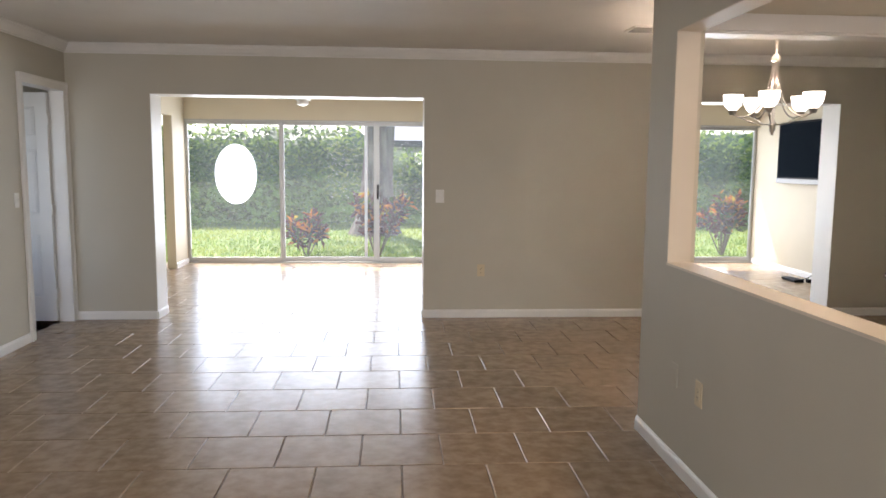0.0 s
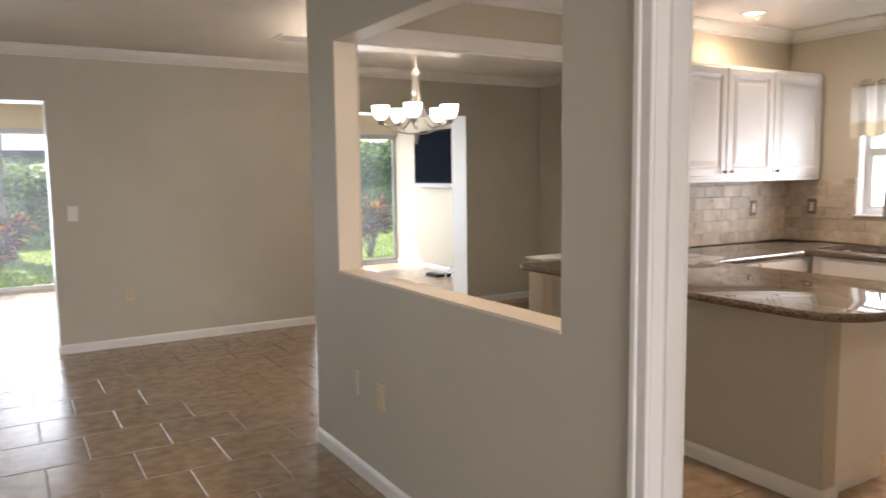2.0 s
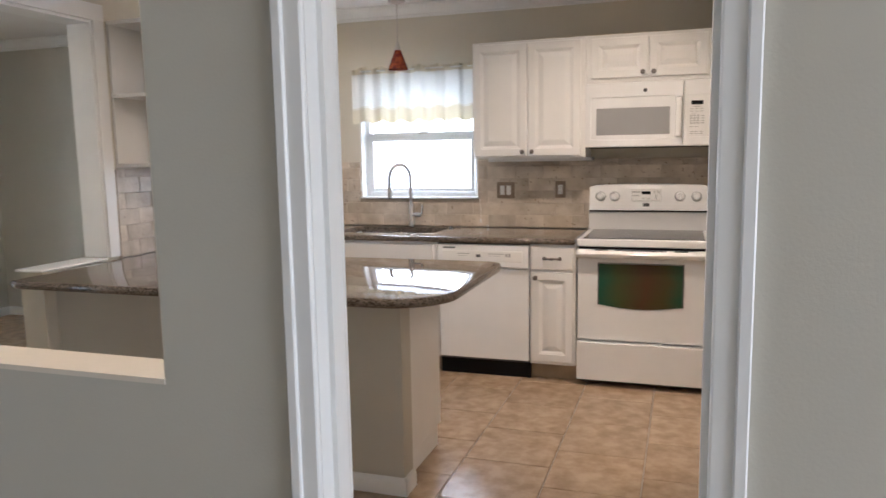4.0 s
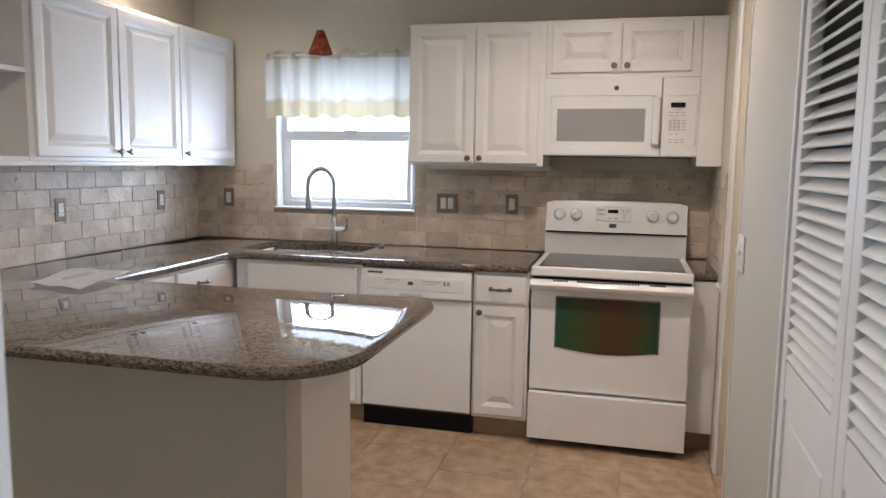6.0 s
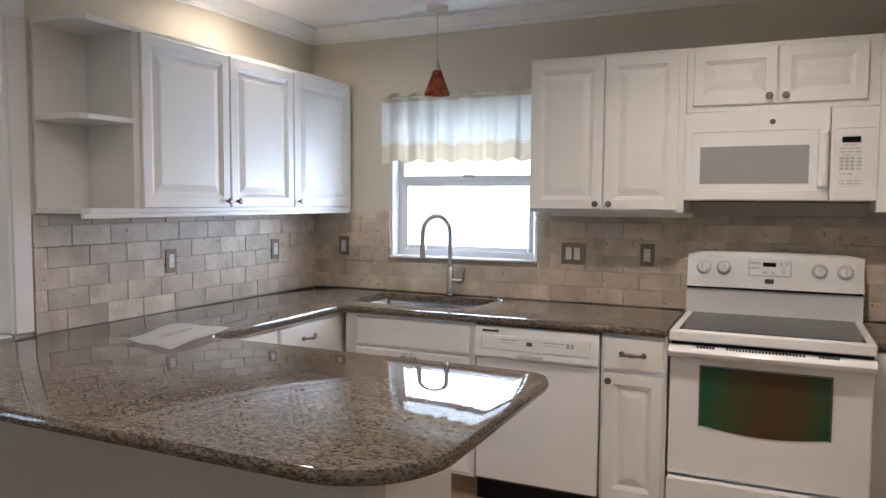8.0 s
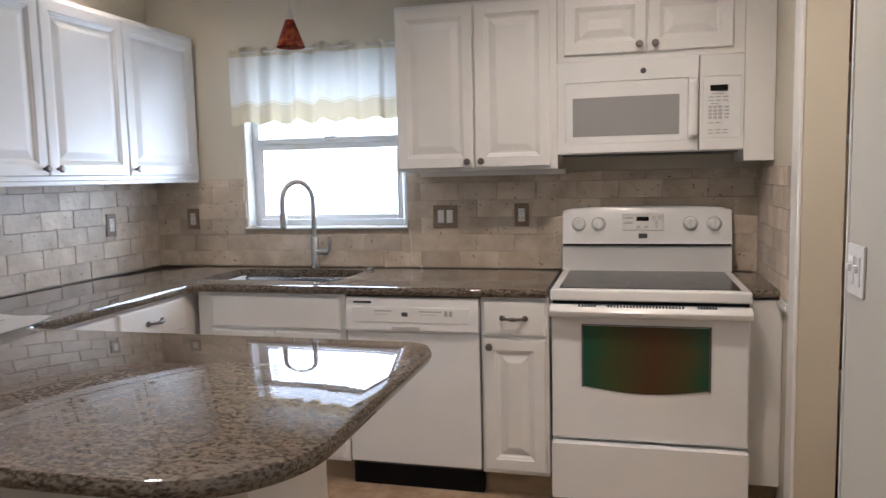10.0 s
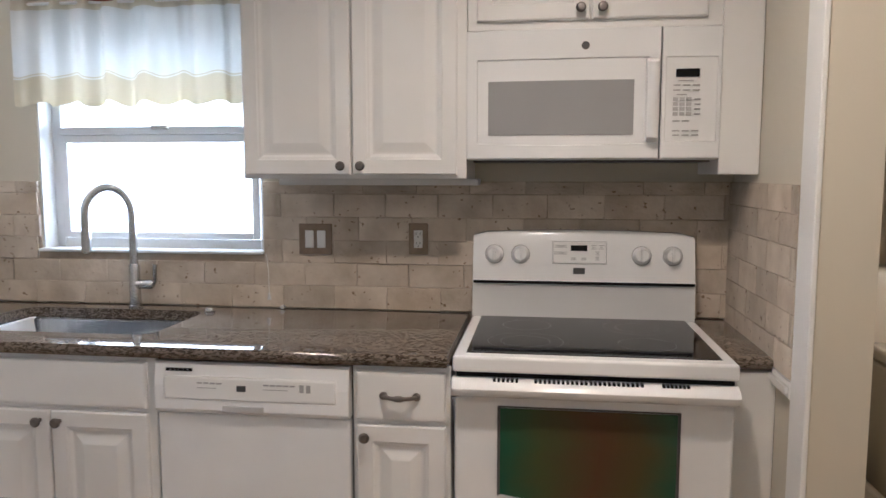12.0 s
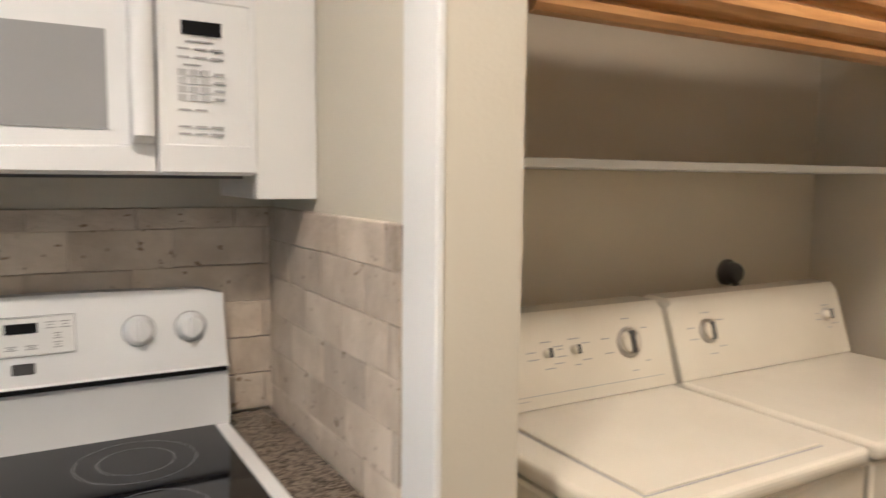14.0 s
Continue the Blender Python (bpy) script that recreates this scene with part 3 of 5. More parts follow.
tagged(boxes("backdrop_window", [(8.6, 8.65, -1.0, 7.0, -0.4, 5.0)], M_BRIGHT), "bright hazy daylight outside the kitchen window", "backdrop", kind="structure")


def valance():
    bm = bmesh.new()
    nx, rows = 150, [(2.085, 1), (2.065, 1), (2.04, 0), (1.95, 0), (1.835, 0), (1.80, 1), (1.795, 0), (1.79, 1), (1.70, 1), (1.69, 1)]
    grid = []
    for r, (z, _) in enumerate(rows):
        line = []
        for i in range(nx + 1):
            u = i / nx
            y = 2.47 + u * 0.955
            k = min(1, r / 3)
            dep = 0.022 * math.sin(u * 42 + 1.6 * math.sin(u * 9)) * (0.45 + 0.55 * k) + 0.007 * math.sin(u * 97 + 1) * (1 - 0.5 * k)
            dz = (0.011 * math.sin(u * 42 + 1.2) + 0.005 * noise.noise((u * 9, 0, 3))) * (1 if r > 4 or r == 0 else 0.3)
            line.append(bm.verts.new((XS - 0.075 + dep, y, z + dz)))
        grid.append(line)
    for r in range(len(rows) - 1):
        for i in range(nx):
            f = bm.faces.new((grid[r][i], grid[r][i + 1], grid[r + 1][i + 1], grid[r + 1][i]))
            f.material_index = rows[r][1]
    bmesh.ops.solidify(bm, geom=list(bm.faces), thickness=0.0015)
    e = empty("window_valance", pose(0, 0, 0), "gathered sheer white cotton valance with beige band", "curtain")
    finish("cloth", bm, [M_CURTAIN, M_CURTAINB], e, smooth=True)
    tube("rod", [(XS - 0.001, 2.465, 2.062), (XS - 0.075, 2.465, 2.062), (XS - 0.075, 3.43, 2.062), (XS - 0.001, 3.43, 2.062)], 0.006, M_PLATE, e)


valance()

# ---------------------------------------------------------------- kitchen cabinets
DOOR = [(0.0, 0.014), (0.004, 0.018), (0.048, 0.018), (0.052, 0.014), (0.058, 0.012), (0.066, 0.006), (0.072, 0.006), (0.098, 0.0145), (0.104, 0.016)]
SLAB = [(0.0, 0.012), (0.004, 0.017), (0.012, 0.018)]


def knob(parent, x, y, z):
    lathe("knob", [(0.007, 0), (0.006, 0.012), (0.010, 0.016), (0.0155, 0.021), (0.0155, 0.026), (0.011, 0.031), (0.0, 0.032)], M_PEWTER, parent, 16, m=pose(x, y, z, 90))


def pull(parent, x, y, z):
    pts = [(x - 0.048 + 0.096 * i / 12, y - 0.006 - 0.022 * math.sin(math.pi * i / 12) ** 0.6, z) for i in range(13)]
    ob = tube("pull", pts, 0.0062, M_PEWTER, parent)
    for end in (x - 0.048, x + 0.048):
        lathe("foot", [(0.012, 0), (0.0125, 0.004), (0.009, 0.009), (0.0, 0.011)], M_PEWTER, ob, 14, m=pose(end, y, z, 90))
    lathe("collar", [(0.006, -0.016), (0.0088, -0.008), (0.0092, 0.0), (0.0088, 0.008), (0.006, 0.016)], M_PEWTER, ob, 14, m=pose(x, y - 0.028, z, 0, 90))
    return ob


def door(parent, x, z, w, h, y=0.0, kx=None, kz=None, rings=DOOR, name="door"):
    d = ring_panel(name, w, h, rings, M_CAB, parent, 0.0, x, z, y)
    if kx is not None:
        knob(d, kx, y - 0.018, kz)
    return d


def cabinet(name, m, w, depth, z0, z1, label, group=""):
    """Body with its face in local y = 0, reaching back to depth."""
    e = empty(name, m, label, "cabinet", group)
    boxes("body", [(0, w, 0.0, depth, z0, z1)], M_CAB, e, bevel=0.002)
    return e


WEST = -90  # local front towards -x, local x towards -y
# wall cabinets on the north wall
c = cabinet("wall_cabinet", pose(3.84, 3.70, 0), XS - 3.84 - 0.002, YN - 3.702, 1.405, 2.172, "white raised-panel wall cabinet with three doors", "wall cabinets")
for x0, x1, kx in ((3.872, 4.405, 4.378), (4.412, 4.912, 4.450), (4.919, 5.49, 4.952)):
    door(c, x0 - 3.84, 1.425, x1 - x0, 0.727, 0, kx - 3.84, 1.455)
boxes("light_rail", [(-0.25, XS - 3.842, -0.004, 0.016, 1.385, 1.404)], M_CAB, c, bevel=0.003)
c = empty("corner_shelf", pose(3.59, 3.70, 0), "white painted open end shelf beside the wall cabinet", "shelf")
boxes("back", [(0.002, 0.248, 0.262, 0.277, 1.405, 2.172)], M_CAB, c)
for z in (1.405, 1.775, 2.152):
    bm = bmesh.new()
    pts = [(0.0, 0.262), (0.0, 0.06), (0.012, 0.025), (0.04, 0.004), (0.248, 0.0), (0.248, 0.262)]
    lo, hi = [bm.verts.new((x, y, z)) for x, y in pts], [bm.verts.new((x, y, z + 0.02)) for x, y in pts]
    bm.faces.new(lo), bm.faces.new(hi)
    for i in range(6):
        bm.faces.new((lo[i], lo[(i + 1) % 6], hi[(i + 1) % 6], hi[i]))
    finish("board", bm, M_CAB, c)
# wall cabinets on the sink wall
c = cabinet("wall_cabinet", pose(5.22, 2.435, 0, 0, 0, WEST), 0.757, XS - 5.222, 1.41, 2.177, "white raised-panel wall cabinet with two doors", "wall cabinets")
door(c, 0.008, 1.424, 0.366, 0.737, 0, 0.345, 1.452)
door(c, 0.381, 1.424, 0.345, 0.737, 0, 0.411, 1.452)
boxes("light_rail", [(0.055, 0.779, 0.18, 0.297, 1.386, 1.409)], M_CAB, c, bevel=0.002)
c = cabinet("wall_cabinet", pose(5.22, 1.676, 0, 0, 0, WEST), 0.781, XS - 5.222, 1.878, 2.177, "short white wall cabinet above the microwave", "wall cabinets")
door(c, 0.03, 1.905, 0.352, 0.25, 0, 0.352, 1.935)
door(c, 0.388, 1.905, 0.345, 0.25, 0, 0.418, 1.935)
c = cabinet("cabinet_filler", pose(5.22, 0.894, 0, 0, 0, WEST), 0.122, XS - 5.222, 1.425, 2.177, "white painted filler beside the microwave")

XB = 4.875  # faces of the base cabinets
TK, TOPZ = 0.105, 0.878


def base_cabinet(m, w, depth, label):
    e = empty("base_cabinet", m, label, "cabinet", "base cabinets")
    boxes("body", [(0, w, 0, 0.02, TK, TOPZ), (0, w, 0.021, depth, TK, 0.69)], M_CAB, e, bevel=0.002)
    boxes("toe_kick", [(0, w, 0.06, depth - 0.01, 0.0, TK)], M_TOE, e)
    return e


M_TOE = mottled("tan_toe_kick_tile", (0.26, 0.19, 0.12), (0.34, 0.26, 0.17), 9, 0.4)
c = base_cabinet(pose(XB, 1.975, 0, 0, 0, WEST), 0.288, XS - XB - 0.005, "narrow white base cabinet with drawer and door")
d = door(c, 0.012, 0.715, 0.262, 0.145, rings=SLAB, name="drawer")
pull(d, 0.143, -0.018, 0.79)
door(c, 0.012, 0.125, 0.262, 0.575, 0, 0.040, 0.668)
c = base_cabinet(pose(XB, 3.33, 0, 0, 0, WEST), 0.742, XS - XB - 0.005, "white sink base cabinet with false front and doors")
door(c, 0.075, 0.715, 0.64, 0.145, rings=SLAB, name="front")
door(c, 0.075, 0.125, 0.317, 0.575, 0, 0.362, 0.668)
door(c, 0.398, 0.125, 0.317, 0.575, 0, 0.428, 0.668)
c = base_cabinet(pose(3.83, 3.365, 0), XS - 3.835, YN - 3.37, "white base cabinet with drawers under the counter")
for x in (0.05, 0.52):
    d = door(c, x, 0.715, 0.44, 0.145, rings=SLAB, name="drawer")
    pull(d, x + 0.22, -0.018, 0.79)
    door(c, x, 0.125, 0.44, 0.575, 0, x + 0.41, 0.668)
c = empty("end_panel", pose(0, 0, 0), "white painted filler beside the range", "cabinet")
boxes("panel", [(4.965, XS - 0.002, 0.772, 0.906, 0.1, 0.868)], M_CAB, c, bevel=0.002)
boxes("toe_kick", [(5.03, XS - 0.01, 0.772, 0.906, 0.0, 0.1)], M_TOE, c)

# peninsula base: painted half wall and cabinets behind
tagged(boxes("wall_peninsula", [(3.13, 3.235, 2.165, YN - 0.002, 0, 0.876)], M_WALL), "painted half wall under the peninsula counter", "wall", kind="structure")
tagged(sweep_line("baseboard", BASE, (3.13, 2.151, 0.001), (3.13, YN - 0.002, 0.001), M_TRIM), "white painted baseboard", "baseboard", kind="structure")
tagged(sweep_line("baseboard", BASE, (3.241, 2.165, 0.001), (3.1165, 2.165, 0.001), M_TRIM), "white painted baseboard", "baseboard", kind="structure")
c = empty("peninsula_cabinet", pose(0, 0, 0), "white painted peninsula base cabinet with plain end panel", "cabinet", "base cabinets")
boxes("body", [(3.237, 3.755, 2.21, 3.36, 0.1, 0.876)], M_CAB, c, bevel=0.002)
boxes("plinth", [(3.237, 3.70, 2.21, 3.36, 0.0, 0.1)], M_CAB, c)


# ---------------------------------------------------------------- granite counters
def arc(cx, cy, r, a0, a1, n=8):
    return [(cx + r * math.cos(radians(a0 + (a1 - a0) * i / n)), cy + r * math.sin(radians(a0 + (a1 - a0) * i / n))) for i in range(n + 1)]


def counter(name, outline, hole, label):
    """A stone slab with a rounded edge, its outline anticlockwise, with a cut-out for the sink."""
    n = len(outline)

    def offset(d):
        out = []
        for i in range(n):
            p0, p, p1 = Vector(outline[i - 1]), Vector(outline[i]), Vector(outline[(i + 1) % n])
            e0, e1 = (p - p0).normalized(), (p1 - p).normalized()
            n0, n1 = Vector((-e0.y, e0.x)), Vector((-e1.y, e1.x))
            b = (n0 + n1)
            b = b / max(0.2, b.dot(n0) if b.length > 0 else 1)
            out.append(p + b * d)
        return out
    bm = bmesh.new()
    R = 0.016
    prof = [(0.02, 0.0), (R * 0.4, 0.001), (0.004, 0.006), (0, R), (0, 0.037 - R), (0.004, 0.031), (R * 0.4, 0.0355), (R, 0.037)]
    loops = []
    for ins, z in prof:
        loops.append([bm.verts.new((p.x, p.y, 0.878 + z)) for p in offset(ins)])
    for a, b in zip(loops, loops[1:]):
        for i in range(n):
            bm.faces.new((a[i], a[(i + 1) % n], b[(i + 1) % n], b[i]))
    edges = [bm.edges.get((loops[-1][i], loops[-1][(i + 1) % n])) for i in range(n)]
    if hole:
        hv = [bm.verts.new((x, y, 0.915)) for x, y in hole]
        lv = [bm.verts.new((x, y, 0.8785)) for x, y in hole]
        k = len(hole)
        for i in range(k):
            bm.faces.new((hv[i], hv[(i + 1) % k], lv[(i + 1) % k], lv[i]))
        edges += [bm.edges.get((hv[i], hv[(i + 1) % k])) for i in range(k)]
    bmesh.ops.triangle_fill(bm, use_beauty=True, use_dissolve=False, edges=edges)
    low = [bm.edges.get((loops[0][i], loops[0][(i + 1) % n])) for i in range(n)]
    if hole:
        low += [bm.edges.get((lv[i], lv[(i + 1) % k])) for i in range(k)]
    bmesh.ops.triangle_fill(bm, use_beauty=True, use_dissolve=False, edges=low)
    ob = finish(name, bm, M_GRANITE, smooth=True)
    return tagged(ob, label, "countertop")


HOLE = arc(5.06, 2.74, 0.07, 180, 270, 6) + arc(5.33, 2.74, 0.07, 270, 360, 6) + arc(5.33, 3.33, 0.07, 0, 90, 6) + arc(5.06, 3.33, 0.07, 90, 180, 6)
OUT = ([(XS - 0.012, 1.69), (XS - 0.012, YN - 0.012), (3.49, YN - 0.012), (3.49, YN - 0.032), (2.85, YN - 0.032)] + arc(2.865, 3.90, 0.03, 120, 180, 2)
       + arc(2.835 + 0.25, 1.893 + 0.25, 0.25, 180, 270, 14)
       + arc(3.865 - 0.10, 1.893 + 0.10, 0.10, 270, 360, 8) + arc(3.905, 3.295, 0.04, 180, 90, 4) + [(4.80, 3.335), (4.843, 3.29)] + [(4.843, 1.69)])
counter("countertop", OUT, HOLE, "polished brown speckled granite counter with rounded peninsula end")
counter("countertop", [(XS - 0.012, 0.785), (XS - 0.012, 0.912), (4.95, 0.912), (4.95, 0.785)], None, "short polished brown granite counter beside the range")


def sink():
    e = empty("kitchen_sink", pose(5.195, 3.035, 0), "undermounted brushed stainless steel sink bowl", "sink")
    bm = bmesh.new()
    loops = []
    for r, z, s in ((0.07, 0.879, 0.006), (0.06, 0.87, 0.0), (0.06, 0.74, -0.012), (0.05, 0.72, -0.03), (0.03, 0.715, -0.06)):
        pts = []
        for cx, cy, a in ((-0.135, -0.295, 180), (0.135, -0.295, 270), (0.135, 0.295, 0), (-0.135, 0.295, 90)):
            for i in range(6):
                t = radians(a + 90 * i / 5)
                sx, sy = math.copysign(s, cx), math.copysign(s, cy)
                pts.append((cx + sx + r * math.cos(t), cy + sy + r * math.sin(t), z))
        loops.append([bm.verts.new(p) for p in pts])
    k = len(loops[0])
    for a, b in zip(loops, loops[1:]):
        for i in range(k):
            bm.faces.new((a[i], a[(i + 1) % k], b[(i + 1) % k], b[i]))
    bm.faces.new(loops[-1])
    finish("bowl", bm, M_STEEL, e, smooth=True)
    lathe("drain", [(0.04, 0), (0.04, 0.004), (0.03, 0.006), (0.02, 0.002), (0.0, 0.002)], M_NICKEL, e, m=pose(0.03, 0, 0.7155))


def faucet():
    e = empty("kitchen_faucet", pose(5.45, 2.985, 0.916), "brushed steel gooseneck pull-down kitchen faucet", "faucet")
    lathe("base", [(0.026, 0), (0.026, 0.006), (0.022, 0.01), (0.020, 0.16), (0.014, 0.17), (0, 0.17)], M_STEEL, e)
    pts = [(0, 0, 0.16), (0, 0, 0.36)] + [(-0.049 * (1 - math.cos(radians(a))), 0.064 * (1 - math.cos(radians(a))), 0.36 + 0.10 * math.sin(radians(a))) for a in range(15, 181, 15)]
    end = pts[-1]
    pts.append((end[0], end[1], 0.31))
    tube("spout", pts, 0.0155, M_STEEL, e)
    lathe("spray_head", [(0.012, 0.0), (0.017, -0.03), (0.018, -0.10), (0.013, -0.105), (0, -0.105)], M_STEEL, e, m=pose(end[0], end[1], 0.32))
    tube("lever", [(0, -0.015, 0.09), (0, -0.075, 0.09), (0, -0.082, 0.10), (0, -0.085, 0.165)], 0.009, M_STEEL, e)
    lathe("lever_hub", [(0.018, 0), (0.018, 0.06), (0.014, 0.066), (0, 0.066)], M_STEEL, e, m=pose(0, -0.01, 0.088, 90))


sink()
faucet()


# ---------------------------------------------------------------- appliances


def stove():
    e = empty("electric_range", pose(4.84, 1.679, 0, 0, 0, WEST), "white freestanding electric range with black glass cooktop", "stove")
    W = 0.776
    boxes("body", [(0.004, W - 0.004, 0.05, 0.665, 0.04, 0.88)], M_APPL, e)
    boxes("plinth", [(0.02, W - 0.02, 0.09, 0.6, 0.0, 0.04)], M_BLACK, e)
    # storage drawer with a pressed recess
    d = ring_panel("drawer", W - 0.012, 0.235, [(0.0, 0.0), (0.006, 0.012), (0.02, 0.014)], M_APPL, e, -0.05, 0.006, 0.042, 0.035)
    boxes("grip", [(0.09, W - 0.09, 0.008, 0.022, 0.195, 0.212)], M_APPL, d, bevel=0.007, seg=2)
    # oven door
    boxes("door", [(0.004, W - 0.004, 0.02, 0.049, 0.288, 0.845)], M_APPL, e, bevel=0.008, seg=2)
    bm = bmesh.new()
    x0, x1, zt, zb = 0.135, 0.622, 0.768, 0.515
    loop = [(x0, zt), (x0, zb)] + [(x0 + (x1 - x0) * i / 14, zb - 0.024 * math.sin(math.pi * i / 14)) for i in range(1, 14)] + [(x1, zb), (x1, zt)]
    f = [bm.verts.new((x, 0.0165, z)) for x, z in loop]
    b = [bm.verts.new((x, 0.0195, z)) for x, z in loop]
    bm.faces.new(f), bm.faces.new(b)
    for i in range(len(loop)):
        bm.faces.new((f[i], f[(i + 1) % len(loop)], b[(i + 1) % len(loop)], b[i]))
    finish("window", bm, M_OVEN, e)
    boxes("window_edge", [(x0 - 0.008, x0, 0.0155, 0.0195, zb - 0.004, zt + 0.002), (x1, x1 + 0.008, 0.0155, 0.0195, zb - 0.004, zt + 0.002), (x0 - 0.008, x1 + 0.008, 0.0155, 0.0195, zt + 0.002, zt + 0.006)], M_DARKGREY, e)
    # handle, a full-width rounded bar with vents above it
    bm = bmesh.new()
    prof = [(0.02, 0.80), (-0.012, 0.806), (-0.026, 0.818), (-0.028, 0.832), (-0.018, 0.845), (0.02, 0.858)]
    ends = []
    for x, s in ((0.0, 0.9), (0.012, 1.0), (W - 0.012, 1.0), (W, 0.9)):
        ends.append([bm.verts.new((x, 0.02 + (y - 0.02) * s, z)) for y, z in prof])
    for a, c in zip(ends, ends[1:]):
        for i in range(len(prof)):
            j = (i + 1) % len(prof)
            bm.faces.new((a[i], a[j], c[j], c[i]))
    bm.faces.new(ends[0]), bm.faces.new(ends[-1])
    finish("handle", bm, M_APPL, e, smooth=True)
    sl = []
    for a, b2, k in ((0.115, 0.19, 6), (0.23, 0.53, 24), (0.575, 0.65, 7)):
        for i in range(k):
            x = a + (b2 - a) * i / k
            sl.append((x, x + 0.0075, -0.006, 0.012, 0.8475, 0.856))
    boxes("vent", sl, M_BLACK, e)
    boxes("gap", [(0.01, W - 0.01, 0.012, 0.05, 0.858, 0.874)], M_BLACK, e)
    # cooktop
    boxes("cooktop_frame", [(0, W, 0, 0.63, 0.872, 0.918)], M_APPL, e, bevel=0.008, seg=3)
    boxes("cooktop_glass", [(0.035, W - 0.035, 0.045, 0.585, 0.9165, 0.9205)], M_GLASSBLACK, e, bevel=0.0015)
    rings = bmesh.new()
    for cx, cy, r in ((0.20, 0.20, 0.115), (0.20, 0.20, 0.075), (0.20, 0.44, 0.08), (0.56, 0.20, 0.085), (0.56, 0.44, 0.11), (0.56, 0.44, 0.07)):
        n = 48
        v = [[rings.verts.new((cx + q * math.cos(2 * math.pi * i / n), cy + q * math.sin(2 * math.pi * i / n), 0.9209)) for i in range(n)] for q in (r - 0.0012, r)]
        for i in range(n):
            rings.faces.new((v[0][i], v[0][(i + 1) % n], v[1][(i + 1) % n], v[1][i]))
    tagged(finish("burner_ring", rings, M_GREYPRINT, e), kind="stuff")
    # backguard
    bm = bmesh.new()
    prof = [(0.585, 0.918), (0.590, 1.04), (0.585, 1.048), (0.595, 1.052), (0.612, 1.205), (0.622, 1.218), (0.66, 1.218), (0.66, 0.90)]
    ends = []
    for i in range(17):
        u = i / 16
        x = 0.002 + (W - 0.004) * u
        bow = 0.010 * math.sin(math.pi * u)
        edge = 0.012 if i in (0, 16) else 0
        ends.append([bm.verts.new((x, y + (edge if z > 1.19 else 0), z + (bow - edge if z > 1.19 else 0))) for y, z in prof])
    for a, c in zip(ends, ends[1:]):
        for i in range(len(prof)):
            j = (i + 1) % len(prof)
            bm.faces.new((a[i], a[j], c[j], c[i]))
    bm.faces.new(ends[0]), bm.faces.new(ends[-1])
    finish("backguard", bm, M_APPL, e, smooth=True)
    boxes("seam", [(0.006, W - 0.006, 0.581, 0.60, 1.040, 1.049)], M_BLACK, e)
    tilt = math.degrees(math.atan2(0.017, 0.153))

    def on_guard(x, z):
        return pose(x, 0.595 + (z - 1.052) * 0.111 - 0.001, z, -tilt)
    for x in (0.079, 0.172, 0.592, 0.697):
        k = lathe("knob", [(0.032, 0), (0.031, 0.006), (0.027, 0.010), (0.025, 0.018), (0.021, 0.022), (0, 0.022)], M_APPL, e, 28, m=on_guard(x, 1.142) @ pose(0, 0, 0, 90))
        boxes("grip", [(-0.0055, 0.0055, -0.024, 0.024, 0.018, 0.03)], M_APPL, k, bevel=0.003)
        lathe("dial", [(0.034, 0.0), (0.034, 0.001), (0, 0.001)], M_GREYPRINT, e, 28, m=on_guard(x, 1.142) @ pose(0, 0, 0, 90))
    p = boxes("control_panel", [(-0.092, 0.092, -0.0025, 0.001, -0.038, 0.038)], M_PLATE, e, bevel=0.002)
    p.matrix_local = on_guard(0.378, 1.150)
    s = boxes("display", [(-0.03, 0.027, -0.004, -0.002, 0.006, 0.026)], M_BLACK, e)
    s.matrix_local = on_guard(0.378, 1.150)
    marks = [(-0.094, 0.094, -0.003, -0.0022, -0.040, -0.0385), (-0.094, 0.094, -0.003, -0.0022, 0.0385, 0.040), (-0.0945, -0.093, -0.003, -0.0022, -0.04, 0.04), (0.093, 0.0945, -0.003, -0.0022, -0.04, 0.04)]
    for x, z, w, h in ((-0.065, 0.022, 0.045, 0.009), (-0.065, -0.002, 0.045, 0.009), (0.05, 0.02, 0.018, 0.014), (0.076, 0.02, 0.018, 0.014), (0.062, -0.002, 0.014, 0.012), (0.062, -0.02, 0.014, 0.012), (-0.02, -0.022, 0.02, 0.009), (0.015, -0.022, 0.02, 0.009)):
        marks.append((x - w / 2, x + w / 2, -0.0032, -0.0022, z - h / 2, z - h / 2 + 0.0022))
        marks.append((x - w / 2, x + w / 2, -0.0032, -0.0022, z + h / 2 - 0.0022, z + h / 2))
        marks.append((x - w * 0.3, x + w * 0.3, -0.0032, -0.0022, z - 0.001, z + 0.001))
    t = boxes("marking", marks, M_GREYPRINT, e)
    t.matrix_local = on_guard(0.378, 1.150)
    g = boxes("badge", [(-0.02, 0.02, -0.003, 0.001, -0.011, 0.011)], M_DARKGREY, e, bevel=0.002)
    g.matrix_local = on_guard(0.378, 1.086)
    return e


stove()


